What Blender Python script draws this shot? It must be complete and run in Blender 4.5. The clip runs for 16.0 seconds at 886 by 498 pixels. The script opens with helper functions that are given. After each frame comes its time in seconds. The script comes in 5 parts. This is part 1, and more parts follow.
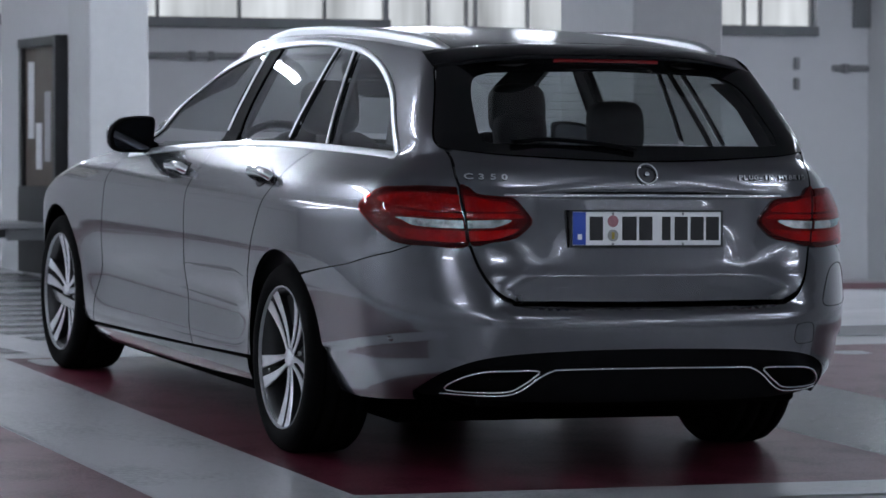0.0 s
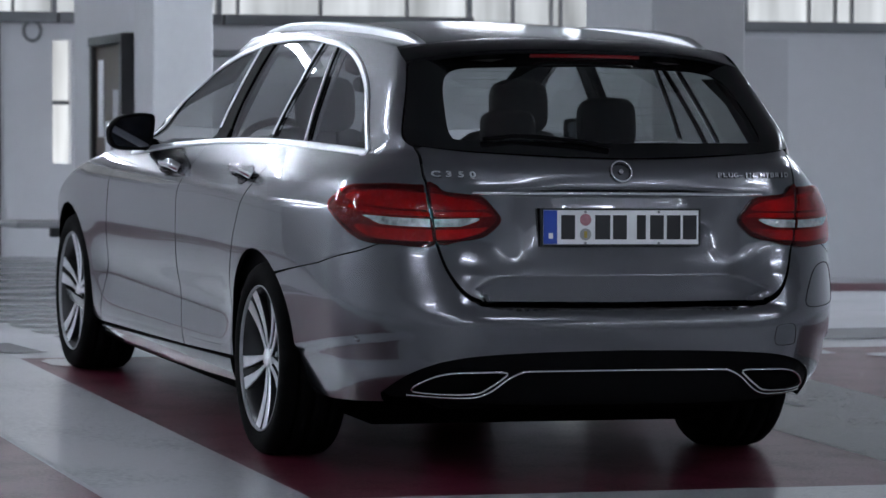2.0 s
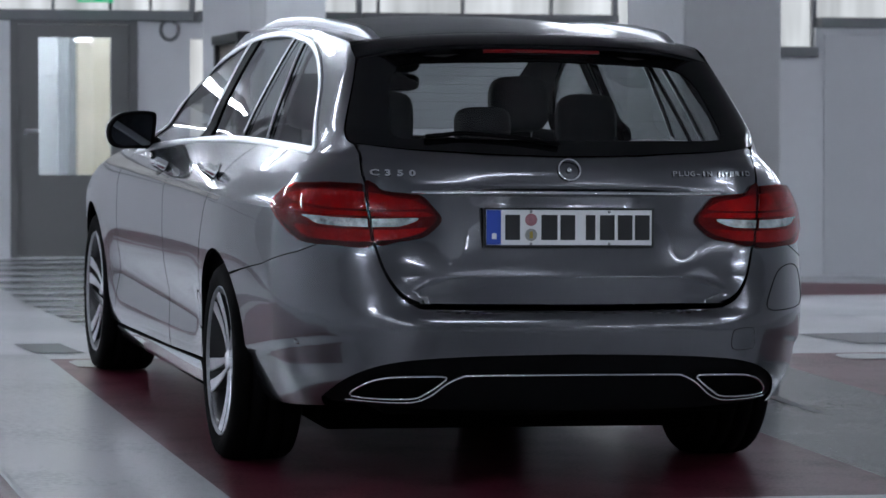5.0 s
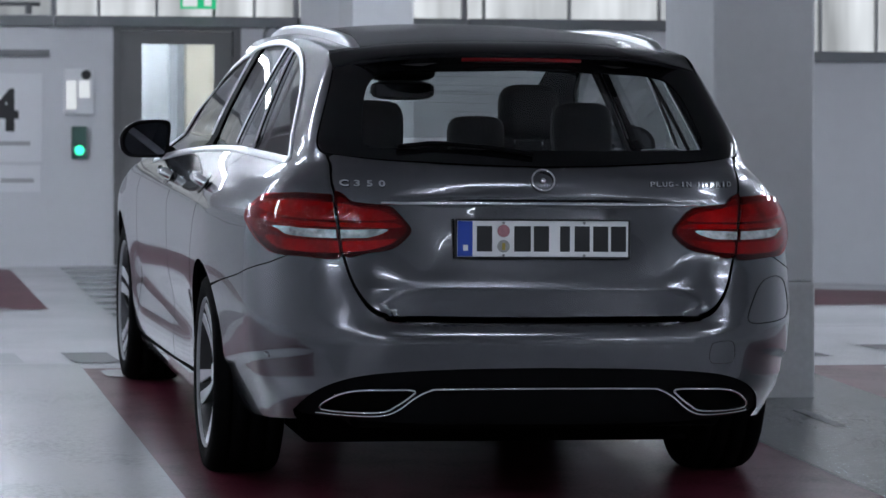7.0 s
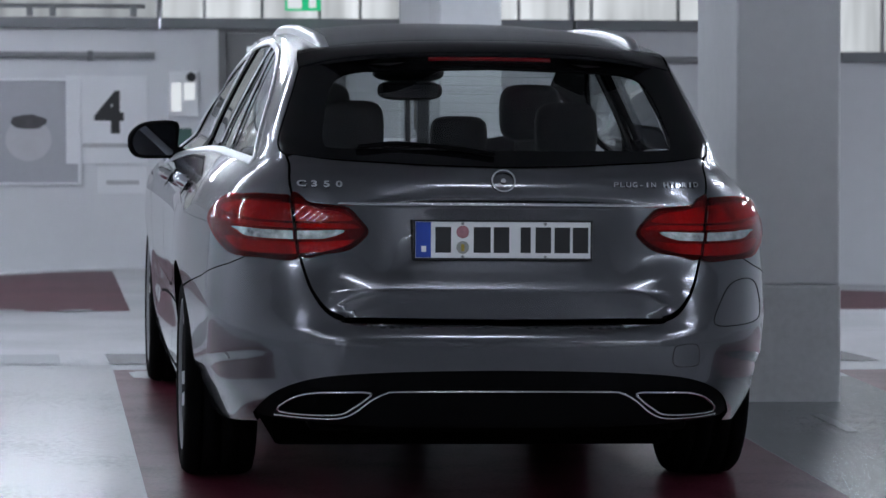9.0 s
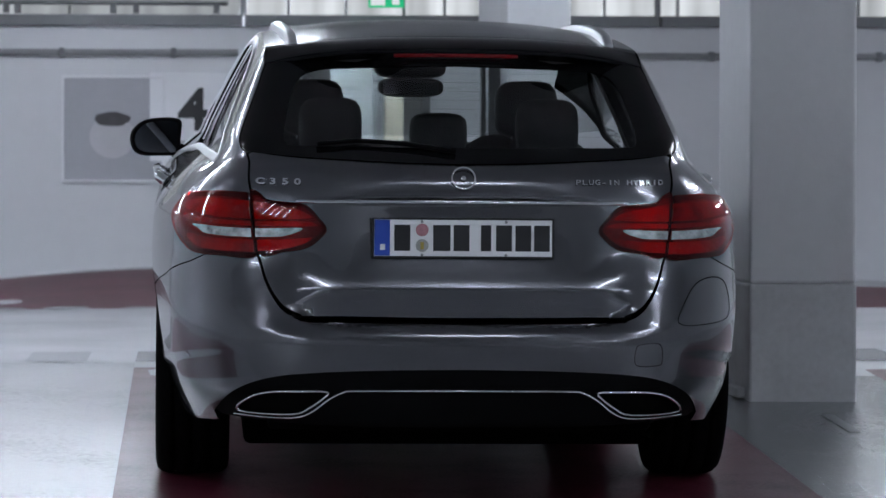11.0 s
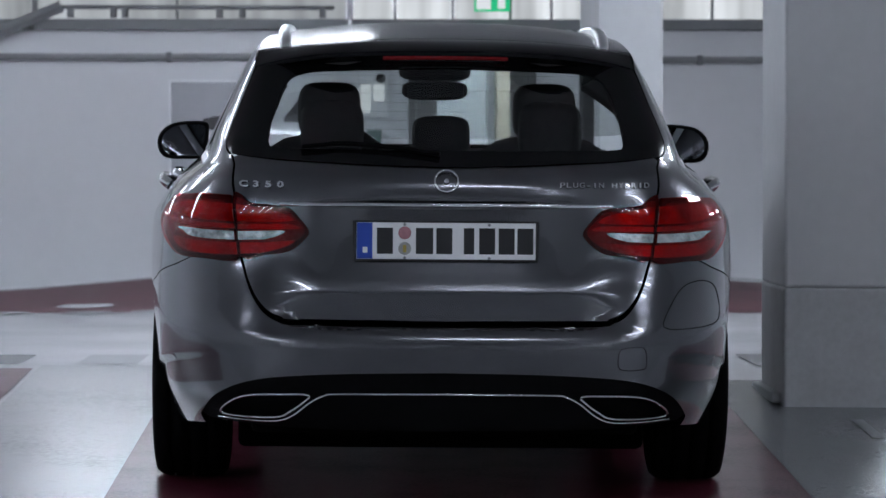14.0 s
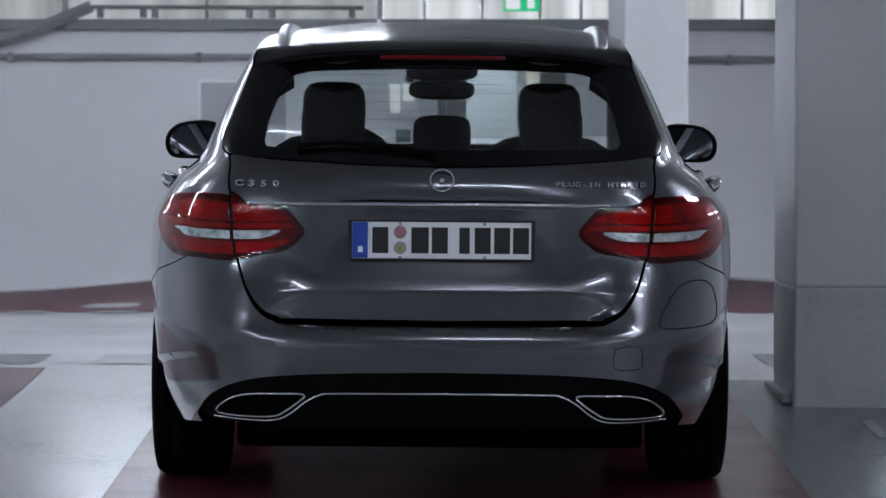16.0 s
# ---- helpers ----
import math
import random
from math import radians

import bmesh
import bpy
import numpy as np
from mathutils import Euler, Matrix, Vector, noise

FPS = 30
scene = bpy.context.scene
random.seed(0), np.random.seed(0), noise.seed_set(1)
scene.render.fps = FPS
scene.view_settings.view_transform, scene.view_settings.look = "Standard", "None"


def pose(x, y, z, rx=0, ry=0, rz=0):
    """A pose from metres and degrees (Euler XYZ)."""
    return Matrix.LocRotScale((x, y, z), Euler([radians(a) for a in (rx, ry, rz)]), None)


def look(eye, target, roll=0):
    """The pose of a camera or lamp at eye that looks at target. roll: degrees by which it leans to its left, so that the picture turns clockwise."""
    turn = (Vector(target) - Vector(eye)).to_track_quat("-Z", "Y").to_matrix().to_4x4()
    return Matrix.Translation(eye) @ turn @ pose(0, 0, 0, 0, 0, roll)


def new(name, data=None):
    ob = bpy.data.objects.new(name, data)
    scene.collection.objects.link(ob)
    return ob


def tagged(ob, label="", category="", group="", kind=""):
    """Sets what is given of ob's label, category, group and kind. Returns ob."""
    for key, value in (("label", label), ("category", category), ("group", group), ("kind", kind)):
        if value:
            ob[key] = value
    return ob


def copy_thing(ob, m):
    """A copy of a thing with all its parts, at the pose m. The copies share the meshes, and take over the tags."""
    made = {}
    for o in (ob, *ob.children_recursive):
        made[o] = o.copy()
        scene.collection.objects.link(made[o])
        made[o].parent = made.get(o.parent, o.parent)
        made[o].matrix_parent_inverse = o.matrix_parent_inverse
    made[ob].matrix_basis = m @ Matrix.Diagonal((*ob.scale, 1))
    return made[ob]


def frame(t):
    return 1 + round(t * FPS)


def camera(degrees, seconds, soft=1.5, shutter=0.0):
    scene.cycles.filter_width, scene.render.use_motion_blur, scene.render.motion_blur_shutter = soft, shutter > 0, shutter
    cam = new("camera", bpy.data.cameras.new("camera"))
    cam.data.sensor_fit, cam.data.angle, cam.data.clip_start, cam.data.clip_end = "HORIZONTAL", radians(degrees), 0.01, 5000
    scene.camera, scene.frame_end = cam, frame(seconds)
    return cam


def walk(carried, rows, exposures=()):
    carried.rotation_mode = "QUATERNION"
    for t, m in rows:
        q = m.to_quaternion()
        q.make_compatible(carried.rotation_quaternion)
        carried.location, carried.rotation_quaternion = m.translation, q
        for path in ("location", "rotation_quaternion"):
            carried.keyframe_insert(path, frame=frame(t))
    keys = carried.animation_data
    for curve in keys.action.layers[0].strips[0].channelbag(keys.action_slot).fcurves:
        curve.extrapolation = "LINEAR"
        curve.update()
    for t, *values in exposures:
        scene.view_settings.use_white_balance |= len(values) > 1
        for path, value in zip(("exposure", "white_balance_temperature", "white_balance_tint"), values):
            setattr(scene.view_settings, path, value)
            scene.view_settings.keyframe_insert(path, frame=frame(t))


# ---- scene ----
cam = camera(14.8, 16.0, soft=1.5)
PATH = [
    (0, (-4.526, -9.717, 1.044), (-0.876, -0.411, 0.768)),
    (0.5, (-4.393, -9.728, 1.047), (-0.846, -0.382, 0.773)),
    (1, (-4.237, -9.738, 1.046), (-0.789, -0.355, 0.770)),
    (1.5, (-4.060, -9.729, 1.043), (-0.726, -0.305, 0.764)),
    (2, (-3.882, -9.725, 1.035), (-0.685, -0.254, 0.759)),
    (2.5, (-3.680, -9.726, 1.031), (-0.657, -0.198, 0.749)),
    (3, (-3.481, -9.720, 1.032), (-0.608, -0.146, 0.743)),
    (3.5, (-3.312, -9.736, 1.032), (-0.564, -0.125, 0.740)),
    (4, (-3.131, -9.736, 1.030), (-0.518, -0.087, 0.746)),
    (4.5, (-2.971, -9.742, 1.025), (-0.458, -0.067, 0.748)),
    (7, (-2.125, -9.747, 1.044), (-0.292, 0.080, 0.783)),
    (7.5, (-1.943, -9.745, 1.040), (-0.245, 0.107, 0.787)),
    (8, (-1.750, -9.752, 1.039), (-0.212, 0.126, 0.779)),
    (8.5, (-1.567, -9.760, 1.035), (-0.189, 0.142, 0.781)),
    (11, (-0.773, -9.733, 1.036), (-0.040, 0.237, 0.776)),
    (11.5, (-0.661, -9.738, 1.032), (-0.033, 0.239, 0.783)),
    (12, (-0.547, -9.741, 1.033), (-0.014, 0.242, 0.785)),
    (12.5, (-0.446, -9.739, 1.031), (-0.013, 0.249, 0.784)),
    (13, (-0.345, -9.740, 1.031), (-0.007, 0.251, 0.784)),
    (13.5, (-0.252, -9.728, 1.030), (-0.009, 0.266, 0.785)),
    (14, (-0.172, -9.728, 1.029), (0.001, 0.268, 0.784)),
    (14.5, (-0.113, -9.730, 1.028), (0.005, 0.266, 0.783)),
    (15, (-0.059, -9.722, 1.028), (0.004, 0.275, 0.784)),
    (15.5, (-0.024, -9.727, 1.030), (-0.006, 0.270, 0.781)),
    (16, (-0.007, -9.720, 1.026), (0.011, 0.277, 0.782)),
]
cam.data.dof.use_dof, cam.data.dof.focus_distance, cam.data.dof.aperture_fstop = True, 10.2, 9.0
walk(cam, [(t, look(eye, target)) for t, eye, target in PATH], exposures=[(0, 0.0), (16, 0.0)])

# world: the closed hall leaves only a trace of sky behind the frosted windows
world = bpy.data.worlds.new("world")
scene.world = world
world.use_nodes = True
sky = world.node_tree.nodes.new("ShaderNodeTexSky")
sky.sky_type, sky.sun_disc, sky.sun_elevation, sky.sun_rotation = "NISHITA", False, 0.6, 2.6
world.node_tree.links.new(sky.outputs[0], world.node_tree.nodes["Background"].inputs[0])
world.node_tree.nodes["Background"].inputs[1].default_value = 0.08

TUBE_POWER = 48.5      # fluorescent battens under the ceiling
WINDOW_GLOW = 0.80     # frosted daylight panes


# ---------------------------------------------------------------- materials
def rgb(*c):
    return (*c, 1.0)


def material(name, color, rough=0.5, metal=0.0, coat=0.0, var=0.0, scale=8.0, bump=0.0, bump_scale=60.0, rough_var=0.0,
             color2=None, detail=6.0, coat_rough=0.03, spec=0.5, grain=0.0, grain_w=0.4, coat_bump=False):
    """A principled surface with two scales of colour variation, rough variation and fine relief."""
    m = bpy.data.materials.new(name)
    m.use_nodes = True
    nt = m.node_tree
    b = nt.nodes["Principled BSDF"]
    b.inputs["Base Color"].default_value = rgb(*color)
    b.inputs["Roughness"].default_value = rough
    b.inputs["Metallic"].default_value = metal
    b.inputs["Coat Weight"].default_value = coat
    b.inputs["Specular IOR Level"].default_value = spec
    b.inputs["Coat Roughness"].default_value = coat_rough
    co = nt.nodes.new("ShaderNodeTexCoord")
    if var or color2:
        n1, n2 = nt.nodes.new("ShaderNodeTexNoise"), nt.nodes.new("ShaderNodeTexNoise")
        n1.inputs["Scale"].default_value, n1.inputs["Detail"].default_value = scale, detail
        n2.inputs["Scale"].default_value, n2.inputs["Detail"].default_value = grain or scale * 14, 4
        for n in (n1, n2):
            nt.links.new(co.outputs["Object"], n.inputs["Vector"])
        add = nt.nodes.new("ShaderNodeMath")
        add.operation = "MULTIPLY_ADD"
        add.inputs[1].default_value = grain_w
        nt.links.new(n2.outputs[0], add.inputs[0])
        nt.links.new(n1.outputs[0], add.inputs[2])
        ramp = nt.nodes.new("ShaderNodeValToRGB")
        ramp.color_ramp.elements[0].position, ramp.color_ramp.elements[1].position = 0.25 + 0.5 * grain_w, 0.75 + 0.5 * grain_w
        c2 = color2 or tuple(max(0.0, c * (1 - var)) for c in color)
        ramp.color_ramp.elements[0].color, ramp.color_ramp.elements[1].color = rgb(*c2), rgb(*color)
        nt.links.new(add.outputs[0], ramp.inputs[0])
        nt.links.new(ramp.outputs[0], b.inputs["Base Color"])
        if rough_var:
            mr = nt.nodes.new("ShaderNodeMapRange")
            mr.inputs["From Min"].default_value, mr.inputs["From Max"].default_value = 0.4, 1.0
            mr.inputs["To Min"].default_value, mr.inputs["To Max"].default_value = rough + rough_var, rough - rough_var
            nt.links.new(add.outputs[0], mr.inputs[0])
            nt.links.new(mr.outputs[0], b.inputs["Roughness"])
    if bump:
        nb = nt.nodes.new("ShaderNodeTexNoise")
        nb.inputs["Scale"].default_value, nb.inputs["Detail"].default_value = bump_scale, 4
        nt.links.new(co.outputs["Object"], nb.inputs["Vector"])
        bp = nt.nodes.new("ShaderNodeBump")
        bp.inputs["Strength"].default_value, bp.inputs["Distance"].default_value = bump, 0.01
        nt.links.new(nb.outputs[0], bp.inputs["Height"])
        nt.links.new(bp.outputs[0], b.inputs["Normal"])
        if coat_bump:
            nt.links.new(bp.outputs[0], b.inputs["Coat Normal"])
    return m


def glowing(name, color, strength):
    m = bpy.data.materials.new(name)
    m.use_nodes = True
    nt = m.node_tree
    nt.nodes.remove(nt.nodes["Principled BSDF"])
    e = nt.nodes.new("ShaderNodeEmission")
    e.inputs[0].default_value, e.inputs[1].default_value = rgb(*color), strength
    nt.links.new(e.outputs[0], nt.nodes["Material Output"].inputs[0])
    return m


def pane_material(name, tint, ior=1.5, sides=1.6):
    """Thin glass: clear through, with a mirror gloss that grows at grazing angles."""
    m = bpy.data.materials.new(name)
    m.use_nodes = True
    nt = m.node_tree
    nt.nodes.remove(nt.nodes["Principled BSDF"])
    tr, gl, mix, lw, pw, mr = (nt.nodes.new("ShaderNode" + n) for n in ("BsdfTransparent", "BsdfGlossy", "MixShader", "LayerWeight", "Math", "MapRange"))
    tr.inputs[0].default_value = rgb(*tint)
    gl.inputs["Roughness"].default_value = 0.01
    lw.inputs["Blend"].default_value = 0.5
    pw.operation = "POWER"
    pw.inputs[1].default_value = 4.0
    mr.inputs["To Min"].default_value = ((ior - 1) / (ior + 1)) ** 2 * sides
    nt.links.new(lw.outputs["Facing"], pw.inputs[0])
    nt.links.new(pw.outputs[0], mr.inputs[0])
    nt.links.new(mr.outputs[0], mix.inputs[0])
    nt.links.new(tr.outputs[0], mix.inputs[1])
    nt.links.new(gl.outputs[0], mix.inputs[2])
    nt.links.new(mix.outputs[0], nt.nodes["Material Output"].inputs[0])
    return m


def frosted_glow(name, color, strength):
    """Frosted daylight pane: soft uneven vertical bands of light from outside."""
    m = glowing(name, color, strength)
    nt = m.node_tree
    co, mp, n, mr = (nt.nodes.new("ShaderNode" + k) for k in ("TexCoord", "Mapping", "TexNoise", "MapRange"))
    mp.inputs["Scale"].default_value = (2.2, 1.0, 0.25)
    n.inputs["Scale"].default_value, n.inputs["Detail"].default_value = 1.6, 3
    mr.inputs["From Min"].default_value, mr.inputs["From Max"].default_value = 0.3, 0.7
    mr.inputs["To Min"].default_value, mr.inputs["To Max"].default_value = strength * 0.45, strength * 1.25
    nt.links.new(co.outputs["Object"], mp.inputs[0])
    nt.links.new(mp.outputs[0], n.inputs["Vector"])
    nt.links.new(n.outputs[0], mr.inputs[0])
    nt.links.new(mr.outputs[0], nt.nodes["Emission"].inputs[1])
    return m


PAINT = material("grey_metallic_paint", (0.112, 0.114, 0.126), 0.21, 0.92, 1.0, 0.06, 30, coat_rough=0.012)
ROOF_GLASS = material("dark_roof_panel", (0.010, 0.010, 0.0115), 0.16, 0.0, 0.0, 0.1, 6, spec=0.06)
CHROME = material("bright_chrome", (0.66, 0.67, 0.69), 0.07, 1.0)
SATIN = material("satin_aluminium", (0.82, 0.83, 0.85), 0.34, 1.0)
BLACK_GLOSS = material("black_gloss", (0.004, 0.004, 0.0045), 0.14, 0.0, 0.0, spec=0.28)
BLACK_PLASTIC = material("black_plastic", (0.0035, 0.0035, 0.004), 0.6, spec=0.05, var=0.3, scale=20, bump=0.1, bump_scale=300)
# near-black for underside parts, and for shade painted into gaps and openings
DARK_VOID = material("dark_underside_and_gap_shade", (0.003, 0.003, 0.003), 0.9, spec=0.02, var=0.3, scale=12)
RUBBER = material("tyre_rubber", (0.004, 0.004, 0.0043), 0.8, spec=0.05, var=0.35, scale=14, bump=0.15, bump_scale=180)
RIM_DARK = material("dark_grey_wheel_paint", (0.025, 0.0255, 0.028), 0.4, 0.5, 0.2, 0.2, 20)
RIM_BRIGHT = material("machined_alloy", (0.86, 0.87, 0.89), 0.30, 1.0, 0.3, 0.08, 40)
CABIN = material("dark_leather", (0.009, 0.009, 0.010), 0.6, spec=0.25, var=0.3, scale=18, bump=0.2, bump_scale=120)
HEADLINER = material("headliner_fabric", (0.05, 0.05, 0.052), 0.9, var=0.15, scale=40, bump=0.2, bump_scale=300)
LAMP_RED = material("deep_red_lens", (0.17, 0.004, 0.006), 0.1, 0.0, 1.0, 0.3, 18)
LAMP_RED_BRIGHT = material("bright_red_reflector", (0.66, 0.016, 0.010), 0.34, 0.25, 0.0, 0.86, 6, bump=0.35, bump_scale=60, spec=0.2, grain=34, grain_w=0.5)
LAMP_CLEAR = material("clear_lamp_strip", (0.85, 0.83, 0.83), 0.16, 0.55, 0.6, 0.85, 24, bump=0.6, bump_scale=55)
# middle step of a painted brightness gradient, from bright core to dark rim
LAMP_FALLOFF = material("red_lamp_falloff", (0.20, 0.004, 0.003), 0.35, 0.2, 0.0, 0.7, 8, bump=0.3, bump_scale=70, spec=0.15)
LAMP_BACK = material("dark_red_lamp_housing", (0.03, 0.0010, 0.0010), 0.45, 0.0, 0.0, 0.6, 9, bump=0.2, bump_scale=90, spec=0.1)
PLATE_WHITE = material("plate_white", (0.86, 0.86, 0.87), 0.35, var=0.05, scale=20)
PLATE_BLUE = material("plate_blue", (0.02, 0.07, 0.42), 0.35, var=0.1, scale=20)
PLATE_BLACK = material("plate_black", (0.012, 0.012, 0.014), 0.4, var=0.1, scale=20)
SEAL_PINK = material("seal_pink", (0.45, 0.2, 0.23), 0.5, var=0.3, scale=90)
SEAL_GREY = material("seal_grey", (0.4, 0.4, 0.38), 0.5, var=0.3, scale=90)
SEAL_GOLD = material("seal_gold", (0.45, 0.33, 0.06), 0.5, var=0.3, scale=90)
GLASS_REAR = pane_material("tinted_rear_glass", (0.80, 0.84, 0.84))
GLASS_SIDE = pane_material("tinted_side_glass", (0.72, 0.75, 0.75), 1.52, 2.2)
LAMP_LENS = pane_material("clear_red_lens", (0.80, 0.09, 0.075), 1.34)
GLASS_FRONT = pane_material("windscreen_glass", (0.86, 0.89, 0.88))
MIRROR_GLASS = material("mirror_glass", (0.14, 0.145, 0.16), 0.01, 1.0)

FLOOR = material("pale_coated_floor", (0.56, 0.57, 0.59), 0.42, grain=70, grain_w=0.6, var=0.24, scale=1.1, bump=0.15, bump_scale=150, rough_var=0.10, coat=0.6, coat_rough=0.25)
FLOOR_WHITE = material("white_floor_paint", (0.72, 0.73, 0.75), 0.38, grain=48, grain_w=1.0, var=0.30, scale=1.6, bump=0.08, bump_scale=150, rough_var=0.10, coat=0.9, coat_rough=0.14, coat_bump=True)
MAROON = material("maroon_floor_paint", (0.125, 0.019, 0.035), 0.42, var=0.38, scale=3.6, bump=0.08, bump_scale=190, rough_var=0.08, coat=0.45, spec=0.3, coat_rough=0.10, grain=90, grain_w=0.9, coat_bump=True)
MAROON_MATT = material("worn_maroon_floor_paint", (0.112, 0.032, 0.044), 0.5, var=0.35, scale=2.2, bump=0.3, bump_scale=90, spec=0.35, grain=60, grain_w=0.7)
FLOOR_GREY = material("grey_floor_paint", (0.145, 0.152, 0.163), 0.36, grain=52, grain_w=1.2, var=0.55, scale=1.5, bump=0.12, bump_scale=170, rough_var=0.12, coat=0.25, coat_rough=0.18, coat_bump=True)
FLOOR_DARK = material("dark_grey_floor_paint", (0.070, 0.072, 0.080), 0.4, var=0.2, scale=2.0, bump=0.06, bump_scale=150, coat=0.9, coat_rough=0.2)
WORN_LINE = material("worn_line_paint", (0.20, 0.205, 0.215), 0.45, grain=40, grain_w=1.0, var=0.5, scale=5.0)
FLOOR_MID = material("worn_grey_floor_paint", (0.44, 0.445, 0.47), 0.4, var=0.2, scale=2.0, bump=0.06, bump_scale=150, coat=0.6, coat_rough=0.2)
WALL = material("white_wall_paint", (0.72, 0.73, 0.75), 0.6, var=0.07, scale=0.8, bump=0.05, bump_scale=90)
PILLAR = material("pillar_paint", (0.70, 0.71, 0.72), 0.55, var=0.12, scale=1.3, bump=0.06, bump_scale=80)
PILLAR_BASE = material("scuffed_pillar_paint", (0.62, 0.63, 0.64), 0.55, var=0.3, scale=2.6, bump=0.08, bump_scale=80)
CEILING = material("ceiling_paint", (0.60, 0.605, 0.615), 0.7, var=0.1, scale=0.7, bump=0.05)
DOOR_GREY = material("grey_door_paint", (0.17, 0.17, 0.168), 0.5, var=0.08, scale=2, bump=0.03)
DOOR_FRAME = material("grey_frame_paint", (0.15, 0.15, 0.15), 0.5, var=0.08, scale=3)
DOOR_WHITE = material("white_door_paint", (0.60, 0.61, 0.63), 0.45, var=0.06, scale=2)
SILL = material("dark_window_sill", (0.20, 0.205, 0.215), 0.5, var=0.15, scale=3)
PIPE = material("grey_pipe", (0.30, 0.305, 0.315), 0.45, 0.2, var=0.15, scale=5)
CREAM = material("cream_cabinet", (0.70, 0.61, 0.48), 0.5, var=0.12, scale=2)
PANEL_BLACK = material("black_frame", (0.012, 0.012, 0.014), 0.35, var=0.2, scale=8)
CASE_BACK = material("display_backing", (0.13, 0.10, 0.075), 0.5, var=0.35, scale=3)
SIGN_WHITE = material("white_sign_board", (0.82, 0.83, 0.85), 0.4, var=0.04, scale=4)
SIGN_BLACK = material("sign_black", (0.02, 0.02, 0.022), 0.5, var=0.1, scale=10)
SIGN_GREY = material("sign_grey_print", (0.47, 0.475, 0.49), 0.5, var=0.1, scale=10)
PICTURE_GREY = material("grey_print", (0.435, 0.442, 0.474), 0.4, var=0.12, scale=1.4)
PICTURE_PALE = material("pale_print", (0.55, 0.55, 0.57), 0.4, var=0.12, scale=6)
PICTURE_DARK = material("dark_print", (0.06, 0.055, 0.06), 0.4, var=0.4, scale=16)
WINDOW_LIGHT = frosted_glow("frosted_window_daylight", (0.90, 0.95, 1.0), WINDOW_GLOW)
# copy of the pane glow, dimmed to 0.55 for the two left windows
WINDOW_DULL = frosted_glow("dimmed_window_daylight", (0.88, 0.94, 1.0), WINDOW_GLOW * 0.55)
STRIP_LIGHT = frosted_glow("bright_strip_window", (0.94, 0.97, 1.0), 1.0)
TUBE = glowing("fluorescent_tube", (0.84, 0.92, 1.06), TUBE_POWER)
EXIT_GREEN = glowing("exit_sign_green", (0.03, 0.55, 0.25), 0.9)
EXIT_WHITE = glowing("exit_sign_white", (0.90, 0.95, 1.0), 0.80)
GREEN_LAMP = glowing("green_signal_lamp", (0.05, 0.9, 0.5), 2.2)
FIXTURE = material("white_batten", (0.6, 0.6, 0.6), 0.5, var=0.05)


# ---------------------------------------------------------------- mesh helpers
def link(name, bm, mat, smooth=False):
    me = bpy.data.meshes.new(name)
    bm.normal_update()
    bm.to_mesh(me)
    bm.free()
    # PAINT gets a near-black second slot, which paints shade on turned-in edges
    for m in (mat if isinstance(mat, (list, tuple)) else [mat, DARK_VOID] if mat is PAINT else [mat]):
        me.materials.append(m)
    if smooth:
        me.shade_smooth()
    held = me.attributes.get("outward")
    if held:
        flat = np.zeros(3 * len(me.vertices), np.float32)
        held.data.foreach_get("vector", flat)
        me.attributes.remove(held)
        me.normals_split_custom_set_from_vertices(flat.reshape(-1, 3).tolist())
    return new(name, me)


def part(name, bm, mat, parent, label="", smooth=False):
    """Links a bmesh as one mesh under a thing or a part."""
    ob = link(name, bm, mat, smooth)
    ob.parent = parent
    if label:
        ob["label"] = label
    return ob


def thing(name, label, category, group="", kind="", m=None):
    ob = new(name)
    ob.empty_display_size = 0.1
    if m is not None:
        ob.matrix_basis = m
    return tagged(ob, label, category, group, kind)


def box(bm, x0, x1, y0, y1, z0, z1, bevel=0.0, m=None):
    mat = Matrix.Translation(((x0 + x1) / 2, (y0 + y1) / 2, (z0 + z1) / 2)) @ Matrix.Diagonal((x1 - x0, y1 - y0, z1 - z0, 1))
    g = bmesh.ops.create_cube(bm, size=1, matrix=mat)
    vs = g["verts"]
    if bevel:
        es = list({e for v in vs for e in v.link_edges})
        r = bmesh.ops.bevel(bm, geom=es, offset=bevel, segments=2, profile=0.5, affect="EDGES")
        vs = list({v for f in r["faces"] for v in f.verts} | {v for v in vs if v.is_valid})
    if m is not None:
        bmesh.ops.transform(bm, matrix=m, verts=vs)
    return bm


def boxed(*a, **k):
    return box(bmesh.new(), *a, **k)


def lathe(profile, n=48, axis="x"):
    """Turns a profile of (radius, offset) about the x axis."""
    bm = bmesh.new()
    rings = []
    for r, o in profile:
        rings.append([bm.verts.new((o, r * math.cos(2 * math.pi * i / n), r * math.sin(2 * math.pi * i / n))) for i in range(n)])
    for a, b in zip(rings, rings[1:]):
        for i in range(n):
            bm.faces.new((a[i], a[(i + 1) % n], b[(i + 1) % n], b[i]))
    bmesh.ops.recalc_face_normals(bm, faces=bm.faces)
    return bm


